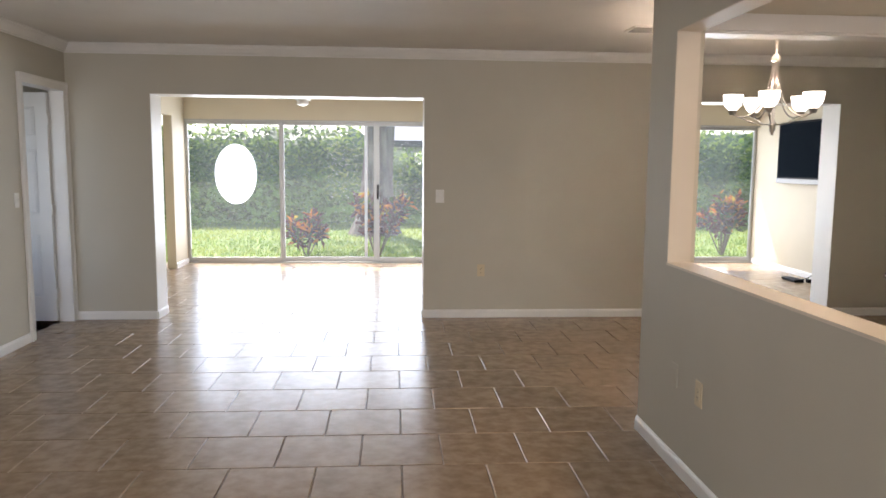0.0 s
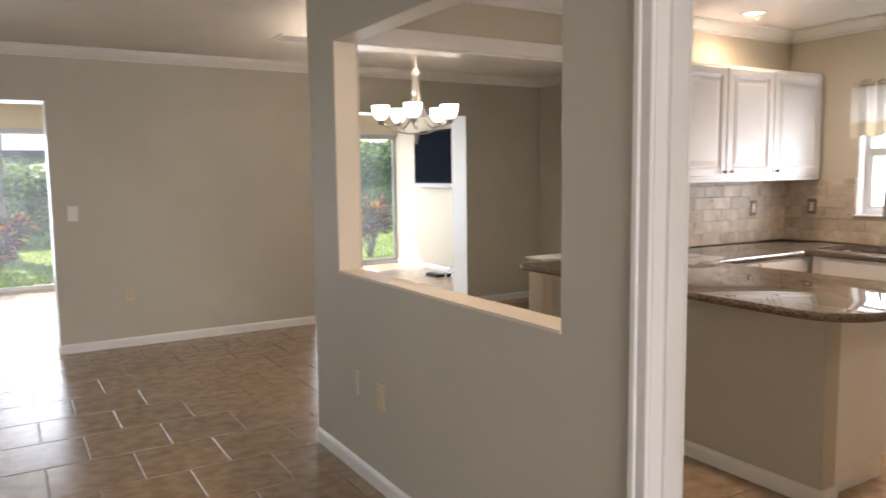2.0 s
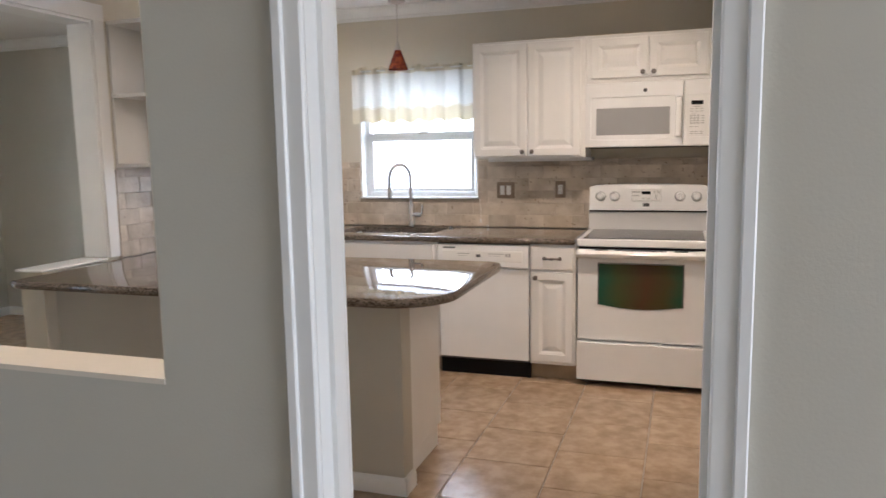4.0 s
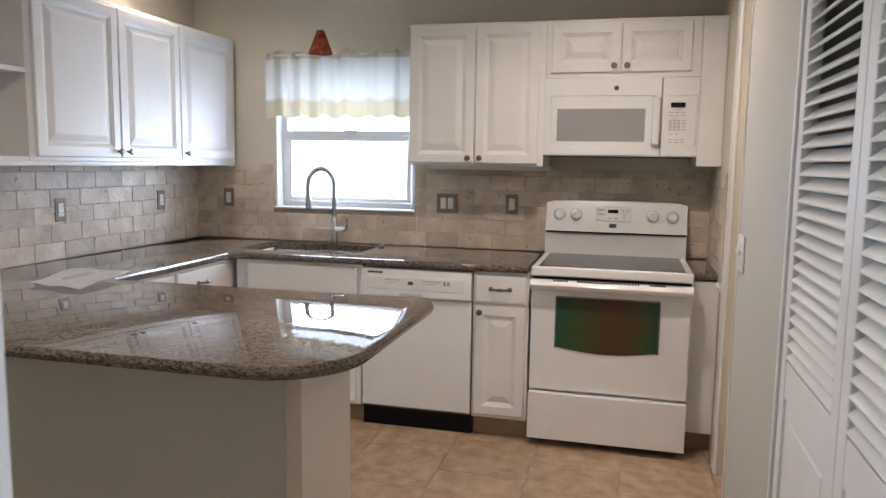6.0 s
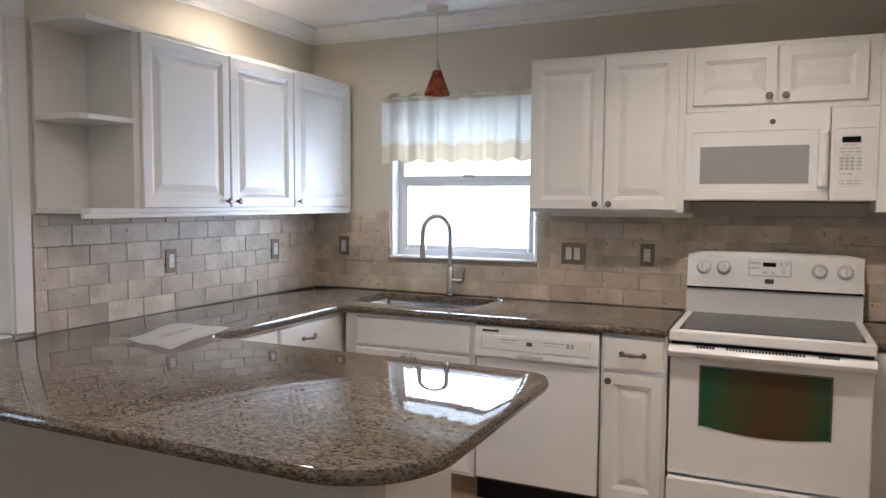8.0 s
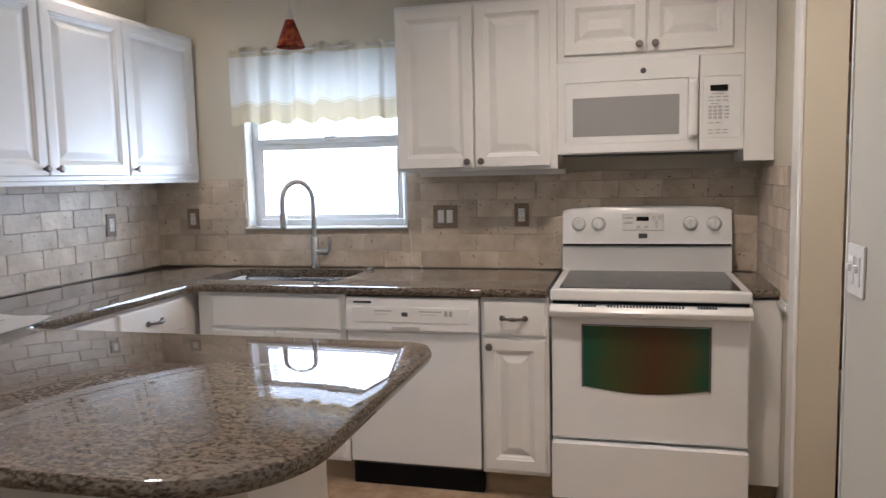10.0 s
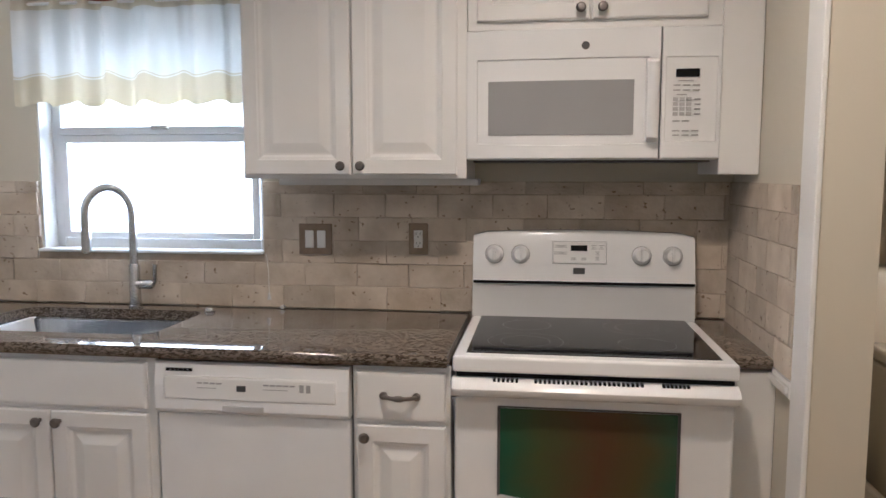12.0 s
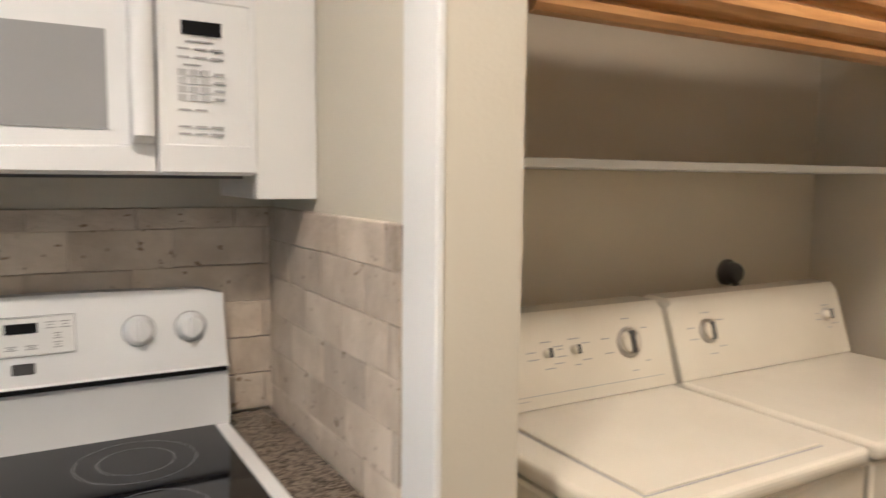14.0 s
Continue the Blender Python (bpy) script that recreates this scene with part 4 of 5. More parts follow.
def microwave():
    e = empty("microwave", pose(5.195, 1.679, 1.47, 0, 0, WEST), "white over-the-range microwave with grey window", "microwave")
    W, HH = 0.785, 0.405
    boxes("body", [(0.004, W - 0.004, 0.03, 0.32, 0.0, HH)], M_APPL, e, bevel=0.003)
    boxes("vent", [(0.02, W - 0.02, 0.05, 0.30, -0.006, 0.0)], M_DARKGREY, e)
    # bowed door
    def bowed(name, x0, x1, rings, mat):
        bm = bmesh.new()
        n, loops = 12, []
        for (ix, z0, z1, d) in rings:
            lo, hi = [], []
            for i in range(n + 1):
                x = x0 + ix + (x1 - x0 - 2 * ix) * i / n
                bow = 0.018 * (1 - ((x - 0.39) / 0.39) ** 2)
                sag = 0.010 * (1 - ((x - 0.30) / 0.32) ** 2) if z0 > 0.01 and ix > 0 else 0
                lo.append(bm.verts.new((x, 0.03 - d - bow, z0 - max(0, sag))))
                hi.append(bm.verts.new((x, 0.03 - d - bow, z1)))
            loops.append(lo + hi[::-1])
        k = len(loops[0])
        for a, b in zip(loops, loops[1:]):
            for i in range(k):
                bm.faces.new((a[i], a[(i + 1) % k], b[(i + 1) % k], b[i]))
        lo, hi = loops[-1][:n + 1], loops[-1][n + 1:][::-1]
        for i in range(n):
            bm.faces.new((lo[i], lo[i + 1], hi[i + 1], hi[i]))
        return finish(name, bm, mat, e, smooth=True)
    bowed("door", 0.0, 0.600, [(0, 0.004, HH, -0.015), (0, 0.004, HH, 0.012), (0.003, 0.007, HH - 0.003, 0.015), (0.034, 0.054, 0.315, 0.015), (0.037, 0.057, 0.312, 0.010)], M_APPL)
    bowed("panel", 0.604, W, [(0, 0.004, HH, -0.015), (0, 0.004, HH, 0.012), (0.003, 0.007, HH - 0.003, 0.015), (0.012, 0.054, 0.315, 0.015), (0.014, 0.057, 0.312, 0.012)], M_APPL)
    bowed("window", 0.07, 0.522, [(0, 0.078, 0.247, 0.005), (0, 0.078, 0.247, 0.0125)], M_GREYGLASS)
    # handle
    bm = bmesh.new()
    prof = [(0.555, 0.0), (0.558, -0.028), (0.568, -0.036), (0.582, -0.036), (0.592, -0.028), (0.595, 0.0)]
    ends = [[bm.verts.new((x, y * s - 0.0, z)) for x, y in prof] for z, s in ((0.055, 0.5), (0.068, 1), (0.295, 1), (0.308, 0.5))]
    for a, c in zip(ends, ends[1:]):
        for i in range(6):
            bm.faces.new((a[i], a[(i + 1) % 6], c[(i + 1) % 6], c[i]))
    bm.faces.new(ends[0]), bm.faces.new(ends[-1])
    finish("handle", bm, M_APPL, e, smooth=True)
    lathe("badge", [(0.016, 0), (0.016, 0.003), (0.013, 0.005), (0, 0.004)], M_NICKEL, e, m=pose(0.372, 0.002, 0.352, 90))
    lathe("badge_field", [(0.012, 0), (0.012, 0.0062), (0, 0.0062)], M_DARKGREY, e, m=pose(0.372, 0.002, 0.352, 90))
    boxes("display", [(0.647, 0.717, 0.0045, 0.013, 0.253, 0.277)], M_BLACK, e)
    mk = []
    for r in range(4):
        for c2 in range(3):
            mk.append((0.640 + c2 * 0.020, 0.655 + c2 * 0.020, 0.0055, 0.013, 0.135 + r * 0.015, 0.146 + r * 0.015))
    boxes("key", mk, M_GREYPRINT2, e)
    bars = []
    for r in range(4):
        bars.append((0.705, 0.722, 0.0057, 0.013, 0.138 + r * 0.015, 0.142 + r * 0.015))
    for z, k in ((0.226, 3), (0.211, 3), (0.087, 3), (0.074, 3), (0.117, 2)):
        for c2 in range(k):
            bars.append((0.640 + c2 * 0.029, 0.661 + c2 * 0.029, 0.0057, 0.013, z, z + 0.0035))
    bars += [(0.655, 0.70, 0.0057, 0.013, 0.240, 0.2425), (0.65, 0.68, 0.0057, 0.013, 0.198, 0.2005)]
    boxes("marking", bars, M_GREYPRINT, e)


M_GREYPRINT2 = shiny("pale_grey_key", (0.50, 0.50, 0.50), 0.5)
microwave()


def dishwasher():
    e = empty("dishwasher", pose(4.862, 2.582, 0, 0, 0, WEST), "white built-in dishwasher with printed control strip", "dishwasher")
    W = 0.604
    boxes("tub", [(0.005, W - 0.005, 0.03, 0.62, 0.10, 0.872)], M_DARKGREY, e)
    boxes("door", [(0.004, W - 0.004, 0, 0.028, 0.118, 0.712)], M_APPL, e, bevel=0.005, seg=2)
    boxes("toe_kick", [(0.0, W, 0.035, 0.06, 0.0, 0.112)], M_BLACK, e)
    bm = bmesh.new()
    prof = [(0.028, 0.716), (-0.010, 0.716), (-0.018, 0.728), (-0.016, 0.80), (-0.006, 0.862), (0.004, 0.868), (0.028, 0.868)]
    ends = [[bm.verts.new((x, y, z)) for y, z in prof] for x in (0.004, W - 0.004)]
    for i in range(len(prof)):
        j = (i + 1) % len(prof)
        bm.faces.new((ends[0][i], ends[0][j], ends[1][j], ends[1][i]))
    bm.faces.new(ends[0]), bm.faces.new(ends[1])
    finish("control_strip", bm, M_APPL, e)
    boxes("fascia", [(0.035, W - 0.04, -0.0195, -0.012, 0.757, 0.83)], M_PLATE, e, bevel=0.006, seg=2)
    boxes("grip_recess", [(0.215, 0.345, -0.0195, -0.010, 0.722, 0.744)], M_GREYPRINT2, e, bevel=0.003)
    boxes("vent", [(0.04 + 0.014 * i, 0.051 + 0.014 * i, -0.0125, 0.0, 0.842, 0.851) for i in range(6)], M_BLACK, e)
    boxes("badge", [(0.262, 0.292, -0.0208, -0.012, 0.787, 0.807)], M_DARKGREY, e, bevel=0.002)
    mk = [(0.14 + 0.02 * i, 0.157 + 0.02 * i, -0.0203, -0.012, 0.808, 0.813) for i in range(4)] + [(0.14, 0.20, -0.0203, -0.012, 0.795, 0.797)]
    mk += [(0.345 + 0.02 * i, 0.362 + 0.02 * i, -0.0203, -0.012, 0.808, 0.813) for i in range(5)] + [(0.345, 0.42, -0.0203, -0.012, 0.796, 0.798)]
    mk += [(0.455, 0.468, -0.0203, -0.012, 0.792, 0.815), (0.475, 0.488, -0.0203, -0.012, 0.792, 0.815)]
    boxes("marking", mk, M_GREYPRINT, e)


dishwasher()


# ---------------------------------------------------------------- laundry
def laundry_machine(y_hi, w, label, dials, name):
    """Local x towards -y, front at local y = 0."""
    e = empty(name, pose(4.64, y_hi, -0.045, 0, 0, WEST), label, name.replace("_", " "), "laundry machines")
    boxes("body", [(0, w, 0.012, 0.69, 0.06, 0.915)], M_ALMOND, e, bevel=0.006)
    boxes("foot", [(0.04, w - 0.04, 0.06, 0.64, 0.046, 0.06)], M_BLACK, e)
    boxes("top", [(0, w, 0, 0.70, 0.92, 0.96)], M_ALMOND, e, bevel=0.016, seg=4)
    if name == "washing_machine":
        boxes("lid", [(0.09, w - 0.09, 0.06, 0.50, 0.9585, 0.966)], M_ALMOND, e, bevel=0.005, seg=2)
        boxes("lid_gap", [(0.086, w - 0.086, 0.056, 0.504, 0.9575, 0.9612)], M_GREYPRINT, e)
    bm = bmesh.new()
    prof = [(0.535, 0.962), (0.60, 1.17), (0.615, 1.183), (0.69, 1.183), (0.70, 1.17), (0.70, 0.962)]
    n = len(prof)
    ends = [[bm.verts.new((x, y + (0.01 if i in (0, 3) and 1 < k < 4 else 0), z - (0.012 if i in (0, 3) and z > 1.1 else 0))) for k, (y, z) in enumerate(prof)] for i, x in enumerate((0.0, 0.012, w - 0.012, w))]
    for a, c in zip(ends, ends[1:]):
        for i in range(n):
            bm.faces.new((a[i], a[(i + 1) % n], c[(i + 1) % n], c[i]))
    bm.faces.new(ends[0]), bm.faces.new(ends[-1])
    finish("console", bm, M_ALMOND, e, smooth=True)
    tilt = math.degrees(math.atan2(0.065, 0.208))

    def on(x, z):
        return pose(x, 0.535 + (z - 0.962) * 0.3125, z, -tilt)
    for x, z, r in dials:
        if r > 0.02:
            lathe("dial_ring", [(r, 0), (r, 0.004), (r * 0.86, 0.006), (r * 0.84, 0.003), (0, 0.003)], M_NICKEL, e, 28, m=on(x, z) @ pose(0, 0, 0, 90))
        k = lathe("knob", [(r * 0.72, 0), (r * 0.66, 0.014), (r * 0.5, 0.018), (0, 0.018)], M_ALMOND, e, 24, m=on(x, z) @ pose(0, 0, 0, 90))
        boxes("grip", [(-r * 0.16, r * 0.16, -r * 0.7, r * 0.7, 0.012, 0.026)], M_DARKGREY, k, bevel=0.002)
    mk = []
    rnd = random.Random(5)
    for x, z, r in dials:
        for dx, dz in ((-1.9, 0.5), (1.5, 0.9), (0, 1.6), (-1.7, -0.4), (1.4, -1.2), (0.2, -1.7)):
            w2 = rnd.uniform(0.016, 0.034)
            cx, cz = x + dx * max(r, 0.025), z + dz * max(r, 0.02)
            mk.append((cx - w2 / 2, cx + w2 / 2, -0.0016, 0.004, cz - 0.962, cz - 0.9592))
    if name == "washing_machine":
        mk += [(0.06, w - 0.04, -0.0016, 0.004, 0.030, 0.0316), (0.06, 0.20, -0.0016, 0.004, 0.020, 0.0216)]
    t = boxes("marking", mk, M_GREYPRINT, e)
    t.matrix_local = pose(0, 0.535, 0.962, -tilt)
    return e


laundry_machine(0.45, 0.69, "almond top-loading washing machine with dial console", [(0.27, 1.085, 0.017), (0.36, 1.085, 0.017), (0.545, 1.085, 0.042)], "washing_machine")
laundry_machine(-0.265, 0.79, "almond clothes dryer with dial console", [(0.14, 1.085, 0.036), (0.70, 1.085, 0.022)], "clothes_dryer")
c = empty("laundry_shelf", pose(0, 0, 0), "long cream painted shelf above the laundry machines", "shelf")
boxes("board", [(5.18, XS - 0.001, -1.329, YSD - 0.141, 1.498, 1.52)], M_TRIM, c, bevel=0.002)
boxes("cleat", [(5.24, XS - 0.001, -1.329, -1.310, 1.455, 1.497), (XS - 0.02, XS - 0.001, -1.30, YSD - 0.15, 1.455, 1.497)], M_CREAM, c)


# ---------------------------------------------------------------- lamps of the kitchen and dining room


def can_light(x, y, lit=True):
    e = empty("recessed_light", pose(x, y, H), "round recessed ceiling light with white trim ring", "ceiling light", "recessed ceiling lights")
    lathe("trim_ring", [(0.062, -0.001), (0.066, -0.008), (0.09, -0.006), (0.097, -0.001)], M_TRIM, e, 32)
    lathe("lens", [(0.062, -0.002), (0.05, -0.005), (0.0, -0.006)], M_CANLENS if lit else M_CEIL, e, 32)


can_light(4.60, 3.64)
can_light(4.15, 1.45)
# fixture made up for the passage fill lamp
can_light(2.45, 2.6)
can_light(5.24, 2.17, False)
can_light(4.65, 2.53, False)
can_light(4.25, -0.2)


def pendant():
    e = empty("pendant_lamp", pose(5.29, 3.0, 0), "small pendant lamp with red mottled glass cone", "pendant lamp")
    lathe("canopy", [(0.0, H - 0.028), (0.02, H - 0.028), (0.058, H - 0.018), (0.062, H - 0.001)], M_NICKEL, e)
    tube("cord", [(0, 0, H - 0.02), (0, 0, 2.21)], 0.0028, M_NICKEL, e)
    lathe("socket", [(0.0, 2.235), (0.008, 2.235), (0.012, 2.21), (0.02, 2.195), (0.022, 2.175), (0, 2.174)], M_NICKEL, e)
    lathe("shade", [(0.021, 2.178), (0.03, 2.155), (0.072, 2.045), (0.070, 2.043), (0.026, 2.158)], M_REDGLASS, e, 32)


M_REDGLASS = mottled("mottled_red_art_glass", (0.13, 0.008, 0.010), (0.34, 0.07, 0.02), 38, 0.15, detail=3)
pendant()


def chandelier():
    e = empty("chandelier", pose(2.9, 5.3, 0), "brushed nickel chandelier with five lit white glass shades", "chandelier")
    lathe("canopy", [(0, H - 0.03), (0.03, H - 0.03), (0.062, H - 0.012), (0.065, H - 0.001)], M_NICKEL, e)
    for i in range(9):
        z = H - 0.035 - i * 0.026
        pts = [(0.010 * math.cos(a) * (i % 2), 0.010 * math.cos(a) * (1 - i % 2), z - 0.013 + 0.019 * math.sin(a)) for a in [2 * math.pi * k / 12 for k in range(13)]]
        tube("chain_link", pts, 0.0028, M_NICKEL, e, 2)
    lathe("column", [(0, 2.255), (0.012, 2.255), (0.022, 2.24), (0.032, 2.225), (0.034, 2.205), (0.024, 2.20), (0.022, 2.06), (0.017, 2.05), (0.012, 2.03), (0.011, 1.80), (0.022, 1.785), (0.026, 1.765), (0.018, 1.745), (0.020, 1.73), (0.010, 1.71), (0.008, 1.695), (0, 1.69)], M_NICKEL, e)
    for k in range(5):
        a = 2 * math.pi * k / 5 + 0.35
        ca, sa = math.cos(a), math.sin(a)
        prof = [(0.016, 2.17), (0.028, 2.08), (0.05, 1.98), (0.09, 1.89), (0.15, 1.825), (0.21, 1.815), (0.265, 1.84)]
        tube("arm", [(r * ca, r * sa, z) for r, z in prof], 0.0065, M_NICKEL, e, 3, poly=False)
        low = [(0.02, 1.77), (0.08, 1.765), (0.15, 1.785), (0.22, 1.82), (0.265, 1.84)]
        tube("arm", [(r * ca, r * sa, z) for r, z in low], 0.005, M_NICKEL, e, 3, poly=False)
        lathe("cup", [(0, 1.835), (0.018, 1.835), (0.026, 1.85), (0.030, 1.868), (0.0, 1.868)], M_NICKEL, e, 20, m=pose(0.27 * ca, 0.27 * sa, 0))
        lathe("shade", [(0.0, 1.869), (0.028, 1.869), (0.052, 1.895), (0.064, 1.93), (0.069, 1.975), (0.066, 1.975), (0.061, 1.93), (0.048, 1.90), (0.024, 1.876), (0, 1.876)], M_SHADE, e, 28, m=pose(0.27 * ca, 0.27 * sa, 0))


chandelier()


def ceiling_fan():
    e = empty("ceiling_fan", pose(-0.9, 9.6, 0), "white ceiling fan at rest in the sunroom", "ceiling fan")
    lathe("housing", [(0.0, 2.408), (0.075, 2.408), (0.08, 2.36), (0.11, 2.34), (0.115, 2.28), (0.07, 2.24), (0.075, 2.2), (0.0, 2.17)], M_TRIM, e)
    for k in range(5):
        a = 360 * k / 5 + 20
        b = boxes("blade", [(0.14, 0.58, -0.06, 0.06, -0.004, 0.004)], M_TRIM, e, bevel=0.003)
        b.matrix_local = pose(0, 0, 2.30, 0, 0, a) @ pose(0, 0, 0, 10)


ceiling_fan()
# ceiling vent
c = empty("ceiling_vent", pose(2.24, 5.93, H), "white slatted air vent in the ceiling", "air vent")
boxes("frame", [(-0.2, 0.2, -0.13, -0.105, -0.008, -0.0005), (-0.2, 0.2, 0.105, 0.13, -0.008, -0.0005), (-0.2, -0.175, -0.105, 0.105, -0.008, -0.0005), (0.175, 0.2, -0.105, 0.105, -0.008, -0.0005)], M_TRIM, c, bevel=0.002)
# thin charcoal sheet stands in for the shaded hollow behind the slats
boxes("duct_shade", [(-0.175, 0.175, -0.105, 0.105, -0.002, -0.0005)], M_DARKGREY, c)
for i in range(8):
    s = boxes("slat", [(-0.175, 0.175, -0.008, 0.008, -0.0012, 0.0012)], M_GREYPRINT2, c)
    s.matrix_local = pose(0, -0.092 + i * 0.0263, -0.0075, 35)


# ---------------------------------------------------------------- switches and outlets
def plate(m, name, label, plate_mat, insert_mat, gangs=1, kind="outlet", w=0.072, h=0.116):
    e = empty(name, m, label, kind)
    W = w + 0.046 * (gangs - 1)
    boxes("plate", [(-W / 2, W / 2, -0.006, 0, -h / 2, h / 2)], plate_mat, e, bevel=0.003, seg=2)
    for g in range(gangs):
        cx = (g - (gangs - 1) / 2) * 0.046
        boxes("insert", [(cx - 0.0165, cx + 0.0165, -0.0085, -0.005, -0.033, 0.033)], insert_mat, e, bevel=0.0015)
        if kind == "outlet":
            sl = []
            for z in (-0.017, 0.017):
                sl += [(cx - 0.008, cx - 0.006, -0.009, -0.008, z - 0.003, z + 0.007), (cx + 0.006, cx + 0.008, -0.009, -0.008, z - 0.003, z + 0.007), (cx - 0.002, cx + 0.002, -0.009, -0.008, z - 0.011, z - 0.007)]
            boxes("slot", sl, M_DARKGREY, e)
        elif kind == "switch":
            boxes("toggle", [(cx - 0.006, cx + 0.006, -0.016, -0.008, -0.004, 0.014)], insert_mat, e, bevel=0.002)
    return e


OUT1 = "white duplex outlet in a stone-look wall plate"
SPL = 0.017
plate(pose(4.29, YN - SPL, 1.162), "wall_outlet", OUT1, M_STONEPLATE, M_PLATE)
plate(pose(5.10, YN - SPL, 1.175), "wall_outlet", OUT1, M_STONEPLATE, M_PLATE)
plate(pose(XS - SPL, 3.74, 1.18, 0, 0, -90), "wall_outlet", OUT1, M_STONEPLATE, M_PLATE)
plate(pose(XS - SPL, 2.278, 1.182, 0, 0, -90), "wall_switch", "two white rocker switches in a stone-look plate", M_STONEPLATE, M_PLATE, 2, "rocker switch", 0.082)
plate(pose(XS - SPL, 1.885, 1.187, 0, 0, -90), "wall_outlet", OUT1, M_STONEPLATE, M_PLATE)
plate(pose(0.67, YF, 1.17), "wall_switch", "white two-gang switch plate on the far wall", M_PLATE, M_PLATE, 1, "switch", 0.08, 0.125)
plate(pose(1.07, YF, 0.46), "wall_outlet", "almond duplex outlet on the far wall", M_PLATEB, M_PLATEB)
plate(pose(XP0, 3.337, 0.454, 0, 0, -90), "wall_outlet", "almond duplex outlet on the partition", M_PLATEB, M_PLATEB)
plate(pose(XP0, 3.62, 0.46, 0, 0, -90), "wall_plate", "blank wall plate painted like the wall", M_WALL, M_WALL, kind="wall plate")
plate(pose(XL, 6.19, 1.16, 0, 0, 90), "wall_switch", "white switch plate beside the door", M_PLATE, M_PLATE, kind="switch")
plate(pose(3.662, YH, 1.16, 0, 0, 180), "wall_switch", "white two-gang switch plate on the passage wall", M_PLATE, M_PLATE, 2, "switch")
c = empty("dryer_plug", pose(XS, -0.85, 1.15, 0, 0, -90), "round dark grey dryer plug in a wall outlet", "power plug")
lathe("socket", [(0.046, 0), (0.046, 0.012), (0.038, 0.02), (0.036, 0.045), (0.028, 0.055), (0, 0.056)], M_DARKGREY, c, 24, m=pose(0, 0, 0, 90))
tube("cord", [(0, -0.04, -0.02), (0.004, -0.05, -0.07), (0.01, -0.045, -0.14), (0.02, -0.04, -0.26)], 0.013, M_DARKGREY, c)
# small picture hooks left in the wall
for x, z in ((1.66, 2.21), (-2.33, 1.73)):
    k = lathe("picture_hook", [(0.006, 0), (0.006, 0.004), (0.002, 0.012), (0.005, 0.014), (0, 0.015)], M_NICKEL, None, 10, m=pose(x, YF, z, 90))
    tagged(k, "small metal picture hook on the wall", "hook")


# ---------------------------------------------------------------- living room door, ajar into the next room
def bedroom_door():
    e = empty("door_1", pose(XL - 0.118, 7.074, 0.012, 0, 0, 176), "white six-panel door standing open into the next room", "door", kind="structure")
    w, h, t = 0.705, 2.06, 0.035
    boxes("leaf", [(0, w, 0, t, 0, h)], M_TRIM, e, bevel=0.002)
    for z0, z1 in ((0.22, 0.80), (0.98, 1.56), (1.68, 1.94)):
        for x0 in (0.11, 0.41):
            ring_panel("panel", 0.18, z1 - z0, [(0, 0.006), (0.012, 0.001), (0.03, 0.006), (0.034, 0.006)], M_TRIM, e, 0, x0, z0, 0.0)
            q = ring_panel("panel", 0.18, z1 - z0, [(0, 0.006), (0.012, 0.001), (0.03, 0.006), (0.034, 0.006)], M_TRIM, e, 0, -x0 - 0.18, z0, 0.0)
            q.matrix_local = pose(0, t, 0, 0, 0, 180)
    lathe("knob", [(0.03, 0), (0.03, 0.006), (0.012, 0.01), (0.012, 0.035), (0.026, 0.045), (0.026, 0.06), (0.014, 0.07), (0, 0.07)], M_NICKEL, e, m=pose(0.65, 0, 0.95, 90))
    for z in (0.25, 1.02, 1.82):
        boxes("hinge", [(-0.012, 0.002, -0.006, 0.042, z - 0.045, z + 0.045)], M_PLATE, e, bevel=0.002)


bedroom_door()


# ---------------------------------------------------------------- louvered closet door in the passage
def louver_leaf(m, w):
    e = empty("louvered_door", m, "white painted louvered bifold closet door, closed", "closet door", "bifold closet door leaves")
    h, t, s = 2.02, 0.028, 0.045
    boxes("stile", [(0, s, 0, t, 0, h)], M_TRIM, e, bevel=0.002)
    boxes("stile", [(w - s, w, 0, t, 0, h)], M_TRIM, e, bevel=0.002)
    for z0, z1 in ((0, 0.10), (0.92, 1.0), (h - 0.07, h)):
        boxes("rail", [(s, w - s, 0.001, t - 0.001, z0, z1)], M_TRIM, e, bevel=0.002)
    ring_panel("panel", w - 2 * s, 0.82, [(0, 0.0), (0.02, 0.0), (0.045, 0.008)], M_TRIM, e, -0.006, s, 0.10, 0.012)
    slat = None
    z = 1.02
    while z < h - 0.08:
        if slat is None:
            slat = boxes("slat", [(s, w - s, -0.019, 0.019, -0.003, 0.003)], M_TRIM, e, bevel=0.002)
            ob = slat
        else:
            ob = new("slat", slat.data)
            ob.parent = e
        ob.matrix_local = pose(0, t / 2, z, 38)
        z += 0.028


louver_leaf(pose(2.955, YH + 0.006, 0.012, 0, 0, 180), 0.452)
louver_leaf(pose(2.499, YH + 0.006, 0.012, 0, 0, 180), 0.452)
tagged(boxes("closet_trim", [(2.96, 2.98, YH, YH + 0.012, 0, 2.06), (2.02, 2.04, YH, YH + 0.012, 0, 2.06), (2.02, 2.98, YH, YH + 0.012, 2.06, 2.08)], M_TRIM, bevel=0.002), "white closet opening trim", "trim", kind="structure")


